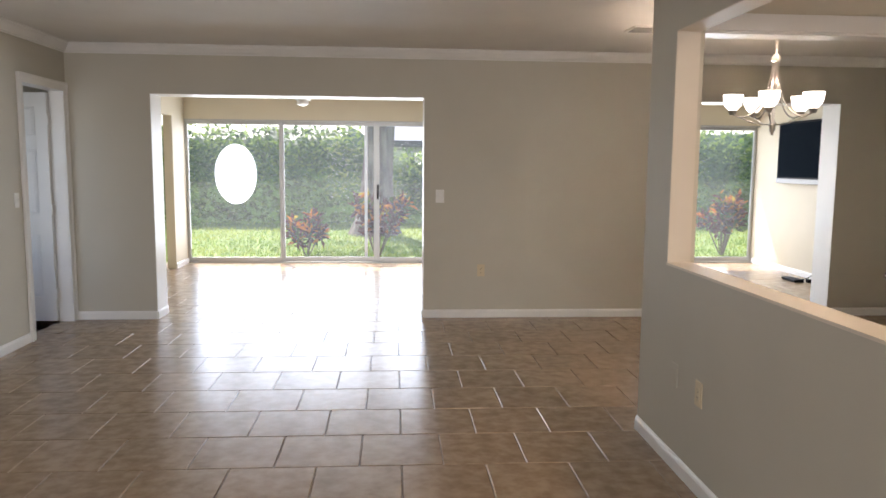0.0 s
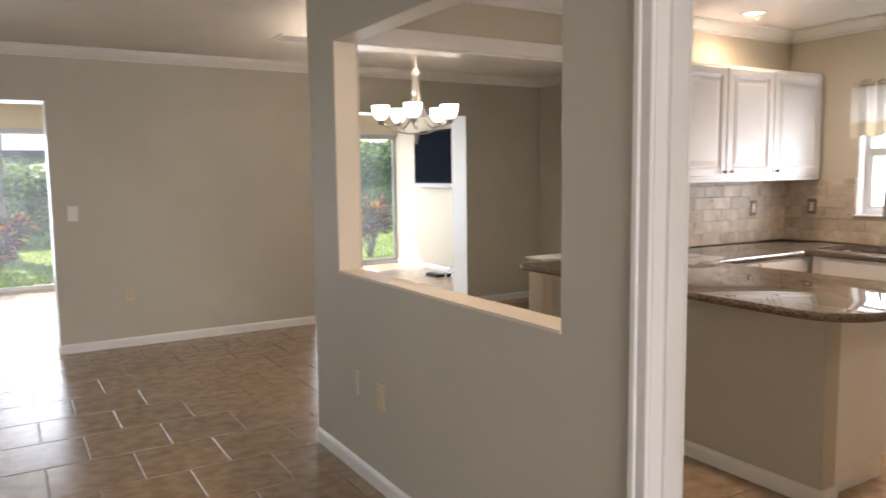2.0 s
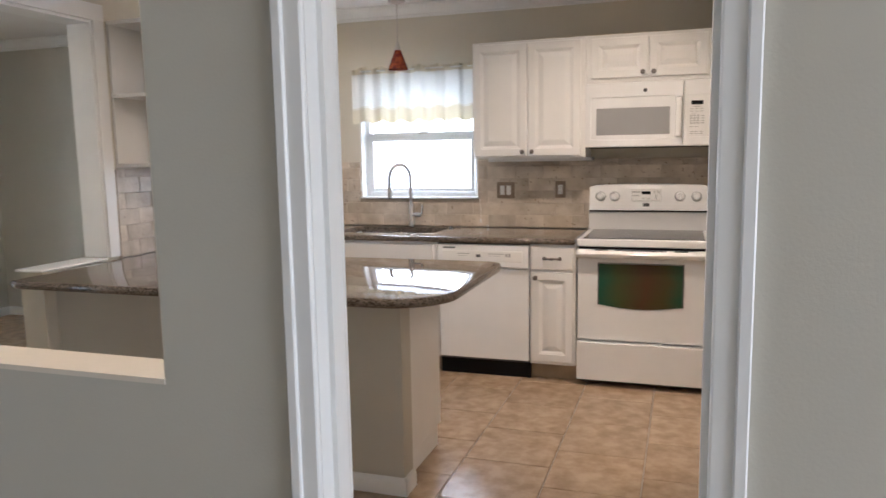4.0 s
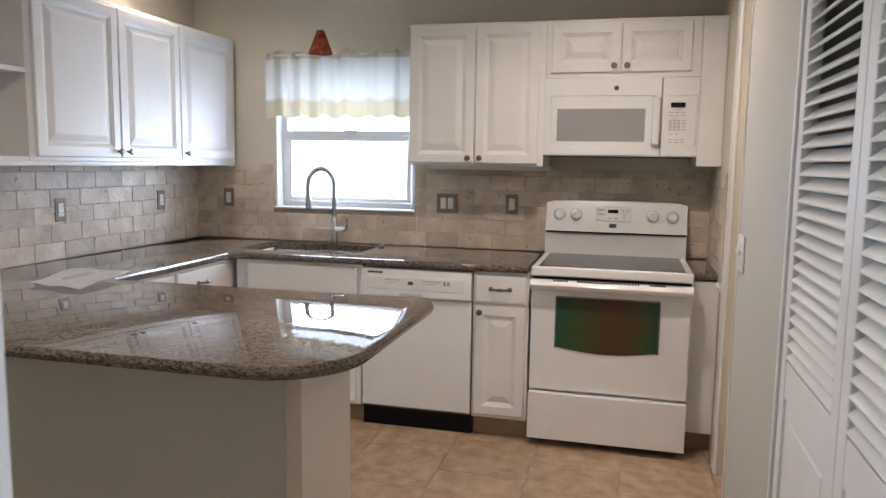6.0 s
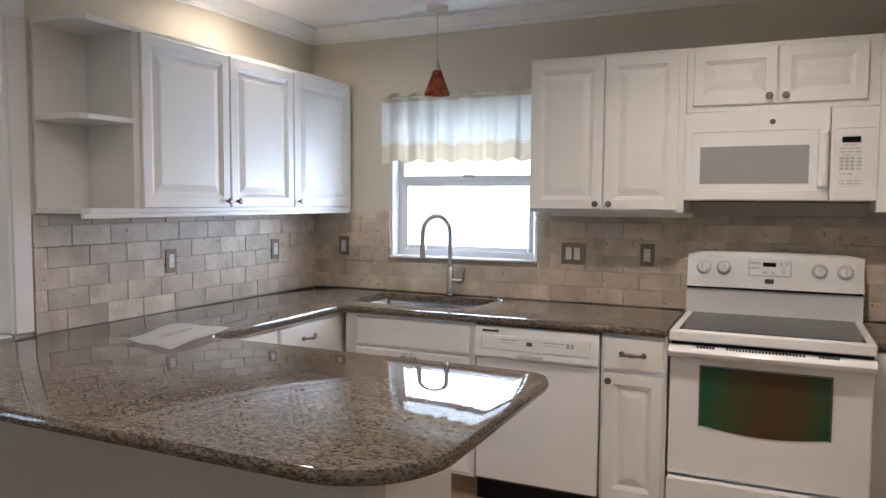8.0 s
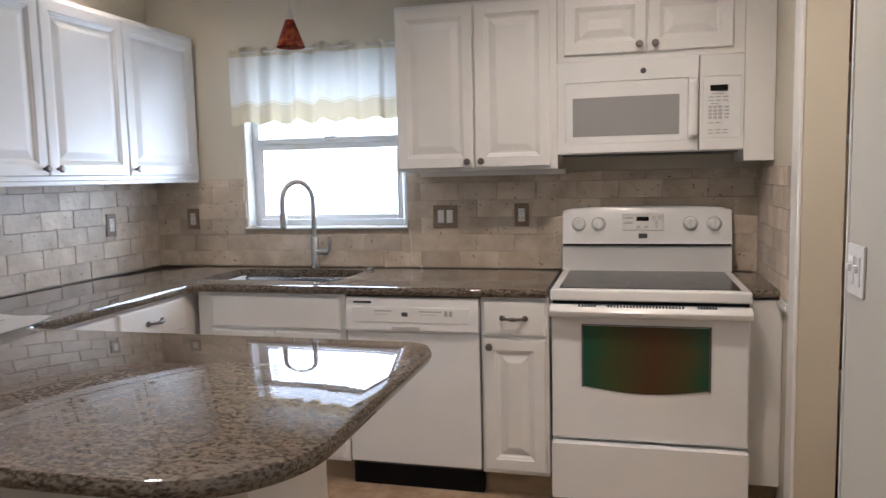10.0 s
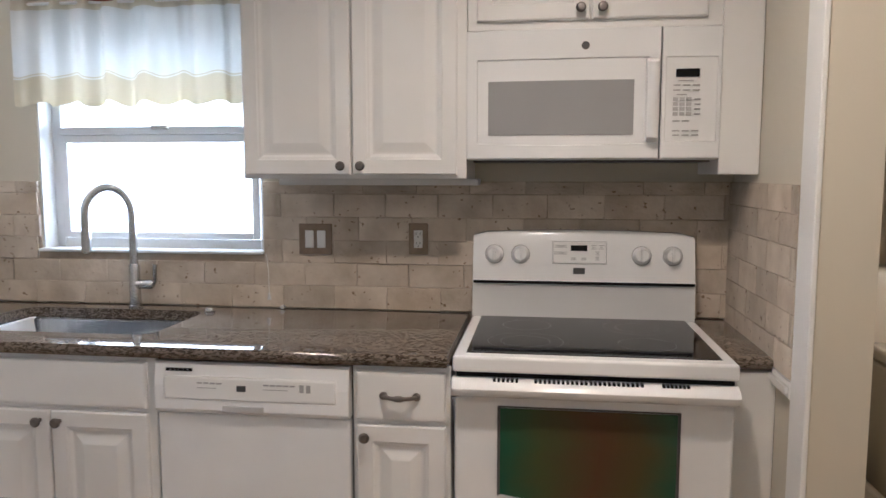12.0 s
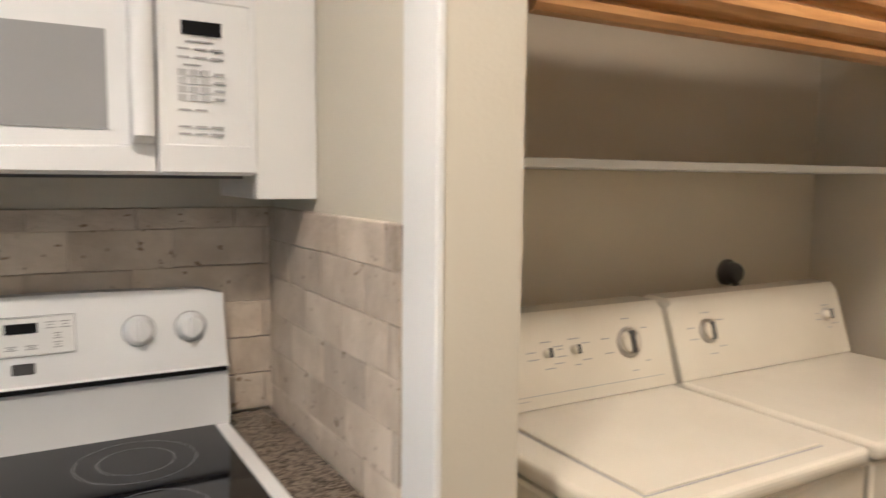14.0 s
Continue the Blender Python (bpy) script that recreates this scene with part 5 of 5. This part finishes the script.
# ---------------------------------------------------------------- oak cabinet and laundry odds and ends
def oak_valance():
    e = empty("oak_valance", pose(4.80, 0, 0), "golden oak moulded valance above the laundry machines", "valance")
    y0, y1 = -1.325, 0.555
    prof = [(-0.010, 1.745), (-0.022, 1.755), (-0.024, 1.768), (-0.012, 1.778), (-0.034, 1.786), (-0.046, 1.80), (-0.046, 1.822), (-0.030, 1.834), (-0.030, 1.842), (-0.058, 1.85), (-0.068, 1.872), (-0.064, 1.93), (-0.046, 1.95), (-0.046, 1.965), (-0.07, 1.975), (-0.075, 2.10), (-0.075, 2.2), (0.02, 2.2), (0.02, 1.745)]
    bm = bmesh.new()
    ends = []
    for y in (y0, y1):
        ends.append([bm.verts.new((o, y - (o * 0.35 if y > 0 else 0), z)) for o, z in prof])
    n = len(prof)
    for i in range(n):
        bm.faces.new((ends[0][i], ends[0][(i + 1) % n], ends[1][(i + 1) % n], ends[1][i]))
    bm.faces.new(ends[0]), bm.faces.new(ends[1])
    finish("moulding", bm, M_OAK, e)
    boxes("return", [(0.021, 0.30, 0.50, 0.55, 1.80, 2.2)], M_OAK, e, bevel=0.004)
    boxes("return", [(0.021, 0.716, 0.55, 0.60, 1.98, 2.2)], M_OAK, e, bevel=0.004)


oak_valance()
c = empty("washer_hose", pose(XS, 0.11, 1.17, 0, 0, -90), "black washer drain hose hooked on the laundry wall", "hose")
tube("hose", [(0.0, -0.012, 0.05), (0.0, -0.04, 0.045), (0.002, -0.055, 0.0), (0.008, -0.06, -0.12), (0.015, -0.05, -0.26)], 0.016, M_BLACK, c)
lathe("collar", [(0.024, 0), (0.024, 0.012), (0.018, 0.016), (0, 0.016)], M_DARKGREY, c, 20, m=pose(0, 0, 0.05, 90))
# ironing board panel leaning at the washer's side
c = boxes("cream_board", [(4.62, 5.3, 0, 0.02, 0, 0.60)], M_ALMOND, bevel=0.008, seg=2)
c.matrix_world = pose(0, 0.475, 0.005, -7)
tagged(c, "cream painted board leaning beside the washer", "board")

# ---------------------------------------------------------------- counter things


def paper():
    bm = bmesh.new()
    n, g = 10, []
    P00, P10, P11, P01 = Vector((3.56, 3.235)), Vector((3.975, 3.325)), Vector((3.97, 3.63)), Vector((3.62, 3.525))
    for i in range(n + 1):
        row = []
        for j in range(n + 1):
            u, v = i / n, j / n
            p = P00.lerp(P10, u).lerp(P01.lerp(P11, u), v)
            z = 0.9185 + 0.004 + 0.022 * max(0, u - 0.55) ** 1.2 * (1 - abs(v - 0.5)) + 0.006 * math.sin(v * 5 + u * 4) ** 2 + 0.010 * max(0, 0.25 - v)
            row.append(bm.verts.new((p.x, p.y, z)))
        g.append(row)
    for i in range(n):
        for j in range(n):
            bm.faces.new((g[i][j], g[i + 1][j], g[i + 1][j + 1], g[i][j + 1]))
    bmesh.ops.solidify(bm, geom=list(bm.faces), thickness=0.001)
    e = empty("paper_sheet", pose(0, 0, 0), "curled white paper sheet lying on the granite counter", "paper")
    finish("sheet", bm, M_PAPER, e, smooth=True)
    lens = [(0.10 * math.cos(a), 0.035 * math.sin(a) * (1 if math.sin(a) > 0 else 0.35)) for a in [2 * math.pi * k / 20 for k in range(20)]]
    bm = bmesh.new()
    lo = [bm.verts.new((3.80 + x, 3.44 + y + 0.3 * x * 0.3, 0.931)) for x, y in lens]
    hi = [bm.verts.new((3.80 + x, 3.44 + y + 0.3 * x * 0.3, 0.932)) for x, y in lens]
    bm.faces.new(lo), bm.faces.new(hi)
    for i in range(20):
        bm.faces.new((lo[i], lo[(i + 1) % 20], hi[(i + 1) % 20], hi[i]))
    finish("printed_shape", bm, M_GREYPRINT2, e)


paper()
# blind cord with white end pieces on the counter by the window
c = empty("blind_cord", pose(0, 0, 0), "white blind cord hanging onto the counter", "cord")
tube("string", [(XS - 0.03, 2.47, 1.125), (XS - 0.03, 2.462, 1.05), (XS - 0.035, 2.46, 0.975)], 0.0015, M_PLATE, c, 2)
lathe("tassel", [(0, 0.028), (0.004, 0.026), (0.008, 0.0), (0, 0)], M_PLATE, c, 12, m=pose(XS - 0.035, 2.46, 0.949))
lathe("tassel", [(0, 0.022), (0.006, 0.02), (0.008, 0.0), (0, 0)], M_PLATE, c, 12, m=pose(XS - 0.05, 2.405, 0.924, 0, 90))
lathe("sink_stopper", [(0, 0.014), (0.014, 0.014), (0.02, 0.006), (0.02, 0), (0, 0)], M_STEEL, None, 16, m=pose(5.40, 2.66, 0.916))
tagged(bpy.data.objects["sink_stopper"], "small steel sink stopper on the counter", "sink stopper")


# ---------------------------------------------------------------- television
def television():
    e = empty("television", pose(XT - 0.10, 10.33, 1.262, 0, 0, -90), "wall-mounted flat television with grey lower bezel", "television")
    w, h = 1.32, 0.83
    boxes("body", [(0, w, 0, 0.06, 0, h)], M_BLACK, e, bevel=0.008, seg=2)
    boxes("screen", [(0.03, w - 0.03, -0.003, 0.002, 0.075, h - 0.03)], M_SCREEN, e)
    boxes("bezel", [(0.0, w, -0.008, 0.03, -0.012, 0.055)], M_GREYGLASS, e, bevel=0.006)
    boxes("bracket", [(0.5, 0.8, 0.06, 0.10, 0.25, 0.6)], M_DARKGREY, e)


M_SCREEN = shiny("dark_matt_screen", (0.010, 0.014, 0.020), 0.5)
M_SCREEN.node_tree.nodes["Principled BSDF"].inputs["Specular IOR Level"].default_value = 0.0
television()
c = empty("cable_box", pose(5.45, 9.35, 0.0), "black cable box and adapter on the floor", "cable box")
boxes("box", [(-0.08, 0.05, -0.16, 0.16, 0.001, 0.035)], M_BLACK, c, bevel=0.006)
boxes("adapter", [(0.08, 0.13, -0.20, -0.14, 0.001, 0.045)], M_BLACK, c, bevel=0.006)
tube("cable", [(0.29, -0.12, 0.62), (0.285, -0.13, 0.3), (0.22, -0.12, 0.12), (0.12, -0.1, 0.02), (0.05, 0.0, 0.02)], 0.006, M_DARKGREY, c, 3, poly=False)
tube("cable", [(0.29, -0.16, 0.5), (0.28, -0.2, 0.25), (0.2, -0.22, 0.08), (0.1, -0.17, 0.02)], 0.005, M_DARKGREY, c, 3, poly=False)

# ---------------------------------------------------------------- garden
def leafy(name, c1, c2):
    """A leaf that lets light through."""
    m = mottled(name, c1, c2, 6, 0.45)
    n, l = m.node_tree.nodes, m.node_tree.links
    b, out = n["Principled BSDF"], n["Material Output"]
    tl, mx = n.new("ShaderNodeBsdfTranslucent"), n.new("ShaderNodeMixShader")
    l.new(b.inputs["Base Color"].links[0].from_socket, tl.inputs[0])
    mx.inputs[0].default_value = 0.45
    l.new(b.outputs[0], mx.inputs[1])
    l.new(tl.outputs[0], mx.inputs[2])
    l.new(mx.outputs[0], out.inputs[0])
    return m


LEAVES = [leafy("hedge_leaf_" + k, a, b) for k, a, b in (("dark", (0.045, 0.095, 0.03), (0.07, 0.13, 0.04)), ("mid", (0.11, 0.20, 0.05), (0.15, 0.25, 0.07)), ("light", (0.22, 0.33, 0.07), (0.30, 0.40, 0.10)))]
CROTON = [leafy("croton_leaf_" + k, a, b) for k, a, b in (("maroon", (0.05, 0.012, 0.015), (0.10, 0.03, 0.03)), ("orange", (0.40, 0.11, 0.02), (0.55, 0.22, 0.03)), ("yellow", (0.50, 0.34, 0.03), (0.6, 0.45, 0.06)), ("green", (0.04, 0.08, 0.02), (0.08, 0.13, 0.03)))]
M_BARK = mottled("grey_brown_bark", (0.09, 0.075, 0.06), (0.20, 0.17, 0.14), 9, 0.9, bump=0.8, bump_scale=18, stretch=(1, 1, 0.25))
M_ROOF = mottled("grey_shingle_roof", (0.20, 0.21, 0.23), (0.30, 0.31, 0.33), 6, 0.8, bump=0.4, bump_scale=12)
M_FASCIA = shiny("dark_fascia", (0.05, 0.05, 0.055), 0.6)
M_STUCCO = mottled("grey_stucco", (0.30, 0.31, 0.32), (0.36, 0.37, 0.38), 4, 0.85)


def leaf(bm, p, d, size, wide, mat, rnd):
    """A pointed, slightly folded leaf at p along d."""
    d = d.normalized()
    s = d.cross(Vector((rnd.uniform(-1, 1), rnd.uniform(-1, 1), rnd.uniform(-1, 1)))).normalized()
    n = d.cross(s)
    a = bm.verts.new(p)
    b = bm.verts.new(p + d * size * 0.5 + s * size * wide + n * size * 0.08)
    c = bm.verts.new(p + d * size - n * size * 0.12)
    e = bm.verts.new(p + d * size * 0.5 - s * size * wide + n * size * 0.08)
    for f in (bm.faces.new((a, b, c)), bm.faces.new((a, c, e))):
        f.material_index = mat


def hedge():
    rnd = random.Random(11)
    e = empty("hedge", pose(0, 20.6, -0.14), "tall dense green hedge along the lawn's end", "hedge")
    bm = bmesh.new()
    nx, nz = 120, 16
    g = []
    for i in range(nx + 1):
        col = []
        x = -16 + 36 * i / nx
        dip = max(0.0, min(1.0, (x + 0.9) / 0.8)) * max(0.0, min(1.0, (5.0 - x) / 1.5))
        top = 2.55 - 0.55 * dip + 0.22 * noise.noise((x * 0.5, 0, 1)) + 0.12 * noise.noise((x * 1.7, 3, 1))
        for k in range(nz + 1):
            v = k / nz
            y = -0.55 - 0.30 * math.sin(math.pi * min(1, v * 1.02)) + 0.25 * noise.noise((x * 0.9, v * 3, 5)) + (0.7 * max(0, v - 0.85) / 0.15)
            col.append(bm.verts.new((x, y, top * v)))
        g.append(col)
    spots = []
    for i in range(nx):
        for k in range(nz):
            f = bm.faces.new((g[i][k], g[i + 1][k], g[i + 1][k + 1], g[i][k + 1]))
            spots.append(f.calc_center_median())
    # darkest leaf green on the core stands in for shade inside the hedge
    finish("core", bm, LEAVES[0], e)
    bm = bmesh.new()
    for c in spots:
        # light from above put into the colour: paler leaves higher up
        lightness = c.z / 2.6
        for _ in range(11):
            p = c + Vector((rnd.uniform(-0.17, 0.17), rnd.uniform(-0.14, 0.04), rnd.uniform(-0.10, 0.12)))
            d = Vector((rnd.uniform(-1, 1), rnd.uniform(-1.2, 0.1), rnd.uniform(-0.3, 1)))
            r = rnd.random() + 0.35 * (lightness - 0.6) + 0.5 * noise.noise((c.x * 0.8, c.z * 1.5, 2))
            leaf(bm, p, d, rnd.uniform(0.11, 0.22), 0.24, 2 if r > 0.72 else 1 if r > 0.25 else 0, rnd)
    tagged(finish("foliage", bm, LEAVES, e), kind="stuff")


hedge()


def croton(x, y, h, r, n, seed):
    rnd = random.Random(seed)
    e = empty("croton_shrub", pose(x, y, -0.14), "croton shrub with maroon, orange and yellow leaves", "shrub", "croton shrubs")
    tips = []
    k = max(5, int(n / 60))
    for i in range(k):
        a = rnd.uniform(0, 2 * math.pi)
        q = r * math.sqrt(rnd.random()) * 0.85
        t = Vector((q * math.cos(a), q * math.sin(a) * 0.8, h * rnd.uniform(0.45, 0.9)))
        tube("stem", [(0.03 * math.cos(a), 0.03 * math.sin(a), 0), (t.x * 0.5, t.y * 0.5, t.z * 0.45), tuple(t)], 0.011, M_BARK, e, 2)
        tips.append(t)
    bm = bmesh.new()
    for i in range(n):
        t = rnd.choice(tips)
        p = t * rnd.uniform(0.72, 1.02)
        p += Vector((rnd.gauss(0, 0.035), rnd.gauss(0, 0.035), rnd.gauss(0, 0.05)))
        d = Vector((t.x * 0.6 + rnd.gauss(0, 0.6), t.y * 0.6 + rnd.gauss(0, 0.6), rnd.uniform(-0.5, 1.0)))
        u = rnd.random() + 0.45 * (p.z / h - 0.75)
        mat = 2 if u > 0.93 else 1 if u > 0.72 else 3 if rnd.random() < 0.22 else 0
        leaf(bm, p, d, rnd.uniform(0.12, 0.24), 0.17, mat, rnd)
    tagged(finish("foliage", bm, CROTON, e), kind="stuff")


croton(-1.28, 13.1, 0.78, 0.33, 420, 3)
croton(-0.05, 12.75, 1.18, 0.62, 800, 4)
croton(6.25, 13.2, 1.15, 0.5, 700, 6)
croton(5.1, 13.6, 0.9, 0.4, 450, 9)


def tree(x, y):
    rnd = random.Random(21)
    e = empty("garden_tree", pose(x, y, -0.14), "thick grey-barked tree with broad leafy crown", "tree")
    bm = bmesh.new()
    prev = None
    for k in range(15):
        z = 0.33 * k
        rad = 0.36 + 0.25 * math.exp(-z * 2.2) - 0.025 * z
        ring = []
        for i in range(18):
            a = 2 * math.pi * i / 18
            q = rad * (1 + 0.10 * math.sin(a * 5 + z * 0.4) + 0.06 * noise.noise((math.cos(a) * 2, math.sin(a) * 2, z)))
            ring.append(bm.verts.new((q * math.cos(a) + 0.05 * z, q * math.sin(a), z)))
        if prev:
            for i in range(18):
                bm.faces.new((prev[i], prev[(i + 1) % 18], ring[(i + 1) % 18], ring[i]))
        prev = ring
    finish("trunk", bm, M_BARK, e, smooth=True)
    bmf = bmesh.new()
    for b in range(9):
        a = 2 * math.pi * b / 9 + rnd.uniform(-0.3, 0.3)
        L = rnd.uniform(2.0, 3.6)
        z0 = rnd.uniform(3.6, 4.6)
        p0, p2 = Vector((0.2, 0, z0)), Vector((0.2 + L * math.cos(a), L * math.sin(a), z0 + rnd.uniform(0.5, 2.2)))
        p1 = p0.lerp(p2, 0.5) + Vector((0, 0, 0.4))
        tube("limb", [tuple(p0), tuple(p1), tuple(p2)], 0.085, M_BARK, e, 3, poly=False)
        for c in range(9):
            cc = p0.lerp(p2, rnd.uniform(0.4, 1.15)) + Vector((rnd.gauss(0, 0.55), rnd.gauss(0, 0.55), rnd.gauss(0.1, 0.4)))
            for q in range(24):
                p = cc + Vector((rnd.gauss(0, 0.28), rnd.gauss(0, 0.28), rnd.gauss(0, 0.2)))
                leaf(bmf, p, Vector((rnd.gauss(0, 1), rnd.gauss(0, 1), rnd.gauss(-0.2, 0.7))), rnd.uniform(0.14, 0.26), 0.26, rnd.choice((0, 1, 1, 2)), rnd)
    tagged(finish("crown", bmf, LEAVES, e), kind="stuff")


tree(-0.2, 17.0)


def neighbour_house():
    e = empty("neighbour_house", pose(7.5, 40, -0.14), "low grey house with dark fascia beyond the hedge", "house")
    boxes("wall", [(-8.6, 8.6, -3.6, 3.6, 0, 2.5)], M_STUCCO, e)
    bm = bmesh.new()
    b = [bm.verts.new(p) for p in ((-9.3, -4.3, 2.75), (9.3, -4.3, 2.75), (9.3, 4.3, 2.75), (-9.3, 4.3, 2.75))]
    r = [bm.verts.new(p) for p in ((-5.2, 0, 4.5), (5.2, 0, 4.5))]
    for f in ((b[0], b[1], r[1], r[0]), (b[1], b[2], r[1]), (b[2], b[3], r[0], r[1]), (b[3], b[0], r[0]), tuple(b)):
        bm.faces.new(f)
    finish("roof", bm, M_ROOF, e)
    boxes("fascia", [(-9.3, 9.3, -4.3, -4.2, 2.45, 2.749), (-9.3, -9.2, -4.2, 4.3, 2.45, 2.749)], M_FASCIA, e)
    boxes("window", [(-6, -4.2, -3.66, -3.6, 0.9, 2.1), (-1.2, 1.2, -3.66, -3.6, 0.2, 2.15), (4, 5.8, -3.66, -3.6, 0.9, 2.1)], M_SCREEN, e)


neighbour_house()


def grass():
    rnd = random.Random(8)
    bm = bmesh.new()
    mats = [leafy("grass_blade_" + k, a, b) for k, a, b in (("green", (0.17, 0.28, 0.045), (0.21, 0.33, 0.06)), ("yellow", (0.32, 0.38, 0.07), (0.38, 0.44, 0.10)))]
    for _ in range(26000):
        x, y = rnd.uniform(-6, 10), 12.1 + 8.0 * rnd.random() ** 1.3
        a = rnd.uniform(0, 6.28)
        h, w = rnd.uniform(0.04, 0.09), 0.012
        dx, dy = w * math.cos(a), w * math.sin(a)
        v = [bm.verts.new(q) for q in ((x - dx, y - dy, -0.145), (x + dx, y + dy, -0.145), (x + rnd.gauss(0, 0.03), y + rnd.gauss(0, 0.03), -0.14 + h))]
        f = bm.faces.new(v)
        f.material_index = 1 if noise.noise((x * 0.7, y * 0.7, 0)) + rnd.gauss(0, 0.25) > 0.05 else 0
    ob = finish("grass", bm, mats)
    tagged(ob, "short green and yellowish lawn grass", "grass", kind="stuff")


grass()


# ---------------------------------------------------------------- ground and garden (outside the sliding doors)
M_GRASS = mottled("lawn_soil", (0.13, 0.20, 0.04), (0.20, 0.28, 0.06), 6, 0.9, bump=0.5, bump_scale=60)
tagged(boxes("ground", [(-400, 400, YG + 0.12, 800, -0.35, -0.14)], M_GRASS), "green lawn outside the sliding doors", "lawn", kind="structure")
tagged(boxes("patio_edge", [(XL - 0.4, XT + 0.4, YG + 0.1, YG + 0.55, -0.2, -0.05)], M_GROUT), "narrow concrete strip along the house", "paving", kind="structure")


# ---------------------------------------------------------------- floor tiles
def floor_tiles():
    p, x0, y0, gap, bev = 0.4135, -0.967, 4.10, 0.005, 0.003
    s = p - gap
    bm = bmesh.new()
    bm_box(bm, -s / 2, s / 2, -s / 2, s / 2, -0.012, 0.0, bevel=0)
    top = [e for e in bm.edges if all(v.co.z > -0.001 for v in e.verts)]
    bmesh.ops.bevel(bm, geom=top, offset=bev, segments=1, affect="EDGES")
    for f in [f for f in bm.faces if f.normal.z < -0.9]:
        bm.faces.remove(f)
    me = bpy.data.meshes.new("tile")
    bm.to_mesh(me)
    bm.free()
    me.materials.append(M_TILE)
    cells = []
    for r in range(-21, 19):
        y = y0 + (r + 0.5) * p
        for k in range(-7, 18):
            x = x0 + (k + 0.5) * p + (0.5 * p if r % 2 else 0)
            if XL - 0.5 < x < XT + 0.2 and -4.4 < y < YG + 0.2:
                cells.append((x, y))
    near, rest = [], []
    for x, y in cells:
        inside = (XL < x < XP0 + 0.2 and 1.5 < y < 8.2) or (1.5 < x < 5.2 and 0.7 < y < 4.0) or (1.5 < x < 4.2 and 4.0 < y < 7.2)
        (near if inside else rest).append((x, y))
    for x, y in near[:300]:
        t = new("tile", me)
        t.parent = floor
        t.location = (x, y, 0)
    rest += near[300:]
    bm = bmesh.new()
    for x, y in rest:
        n0 = len(bm.verts)
        bm.from_mesh(me)
        bm.verts.ensure_lookup_table()
        bmesh.ops.translate(bm, verts=bm.verts[n0:], vec=(x, y, 0))
    t = finish("tile_field", bm, M_TILE, floor)
    tagged(t, kind="stuff")


floor_tiles()


# ---------------------------------------------------------------- travertine splashback
def splash(name, m, length, z0, z1, cut, label):
    """Tumbled travertine in running bond; local x along the wall, front towards -y."""
    parts = [(0, length, -0.006, -0.0005, z0, z1)]
    for c0, c1, cz0, cz1 in cut:
        parts = [(0, c0, -0.006, -0.0005, z0, z1), (c1, length, -0.006, -0.0005, z0, z1), (c0, c1, -0.006, -0.0005, z0, cz0)]
    base = boxes(name, parts, M_GROUT2)
    base.matrix_world = m
    tagged(base, label, "splashback", kind="structure")
    rnd = random.Random(int(length * 100))
    meshes = []
    for w in (0.195, 0.200, 0.206):
        for v in range(2):
            bm = bmesh.new()
            h = 0.0858
            bm_box(bm, -w / 2, w / 2, -0.016, -0.004, -h / 2, h / 2, bevel=0)
            front = [e for e in bm.edges if all(q.co.y < -0.015 for q in e.verts)]
            bmesh.ops.bevel(bm, geom=front, offset=0.0022, segments=1, affect="EDGES")
            for q in bm.verts:
                q.co += Vector((rnd.uniform(-0.0016, 0.0016), rnd.uniform(-0.0007, 0.0007), rnd.uniform(-0.0014, 0.0014)))
            bmesh.ops.recalc_face_normals(bm, faces=bm.faces)
            me = bpy.data.meshes.new("tile")
            bm.to_mesh(me)
            bm.free()
            me.materials.append(M_TRAV)
            meshes.append((w, me))
    rh = 0.0873
    rows = math.ceil((z1 - z0) / rh - 0.1)
    for r in range(rows):
        zl, zh = z0 + r * rh, min(z1, z0 + (r + 1) * rh)
        zc = (zl + zh) / 2
        x = -0.03 - (0.10 if r % 2 else 0.0) - rnd.uniform(0, 0.03)
        while x < length - 0.01:
            w, me = meshes[rnd.choice((0, 1, 2, 3, 2, 3, 4, 5))]
            a, b = x, x + w + 0.002
            x = b
            lo, hi = max(a, 0.002), min(b, length - 0.002)
            spans = [(lo, hi)]
            for c0, c1, cz0, cz1 in cut:
                if zc + rh * 0.42 > cz0 and zc - rh * 0.42 < cz1:
                    spans = [q for l, h in spans for q in ((l, min(h, c0)), (max(l, c1), h)) if q[1] - q[0] > 0.018]
            for l, h in spans:
                if h - l < 0.018:
                    continue
                t = new("tile", me)
                t.parent = base
                t.location = ((l + h) / 2, 0, zc)
                t.scale = ((h - l - 0.002) / w, 1, (zh - zl) / rh)


ZT = 1.398
splash("wall_tiles_north", pose(3.57, YN, 0), XS - 3.57, 0.916, ZT, [], "tumbled beige travertine splashback tiles")
splash("wall_tiles_sink", pose(XS, YN, 0, 0, 0, -90), YN - YSD, 0.916, ZT, [(YN - 3.413, YN - 2.484, 1.119, 3)], "tumbled beige travertine splashback tiles")
splash("wall_tiles_range", pose(XS, YSD, 0, 0, 0, 180), XS - 4.816, 0.886, ZT, [], "tumbled beige travertine splashback tiles")
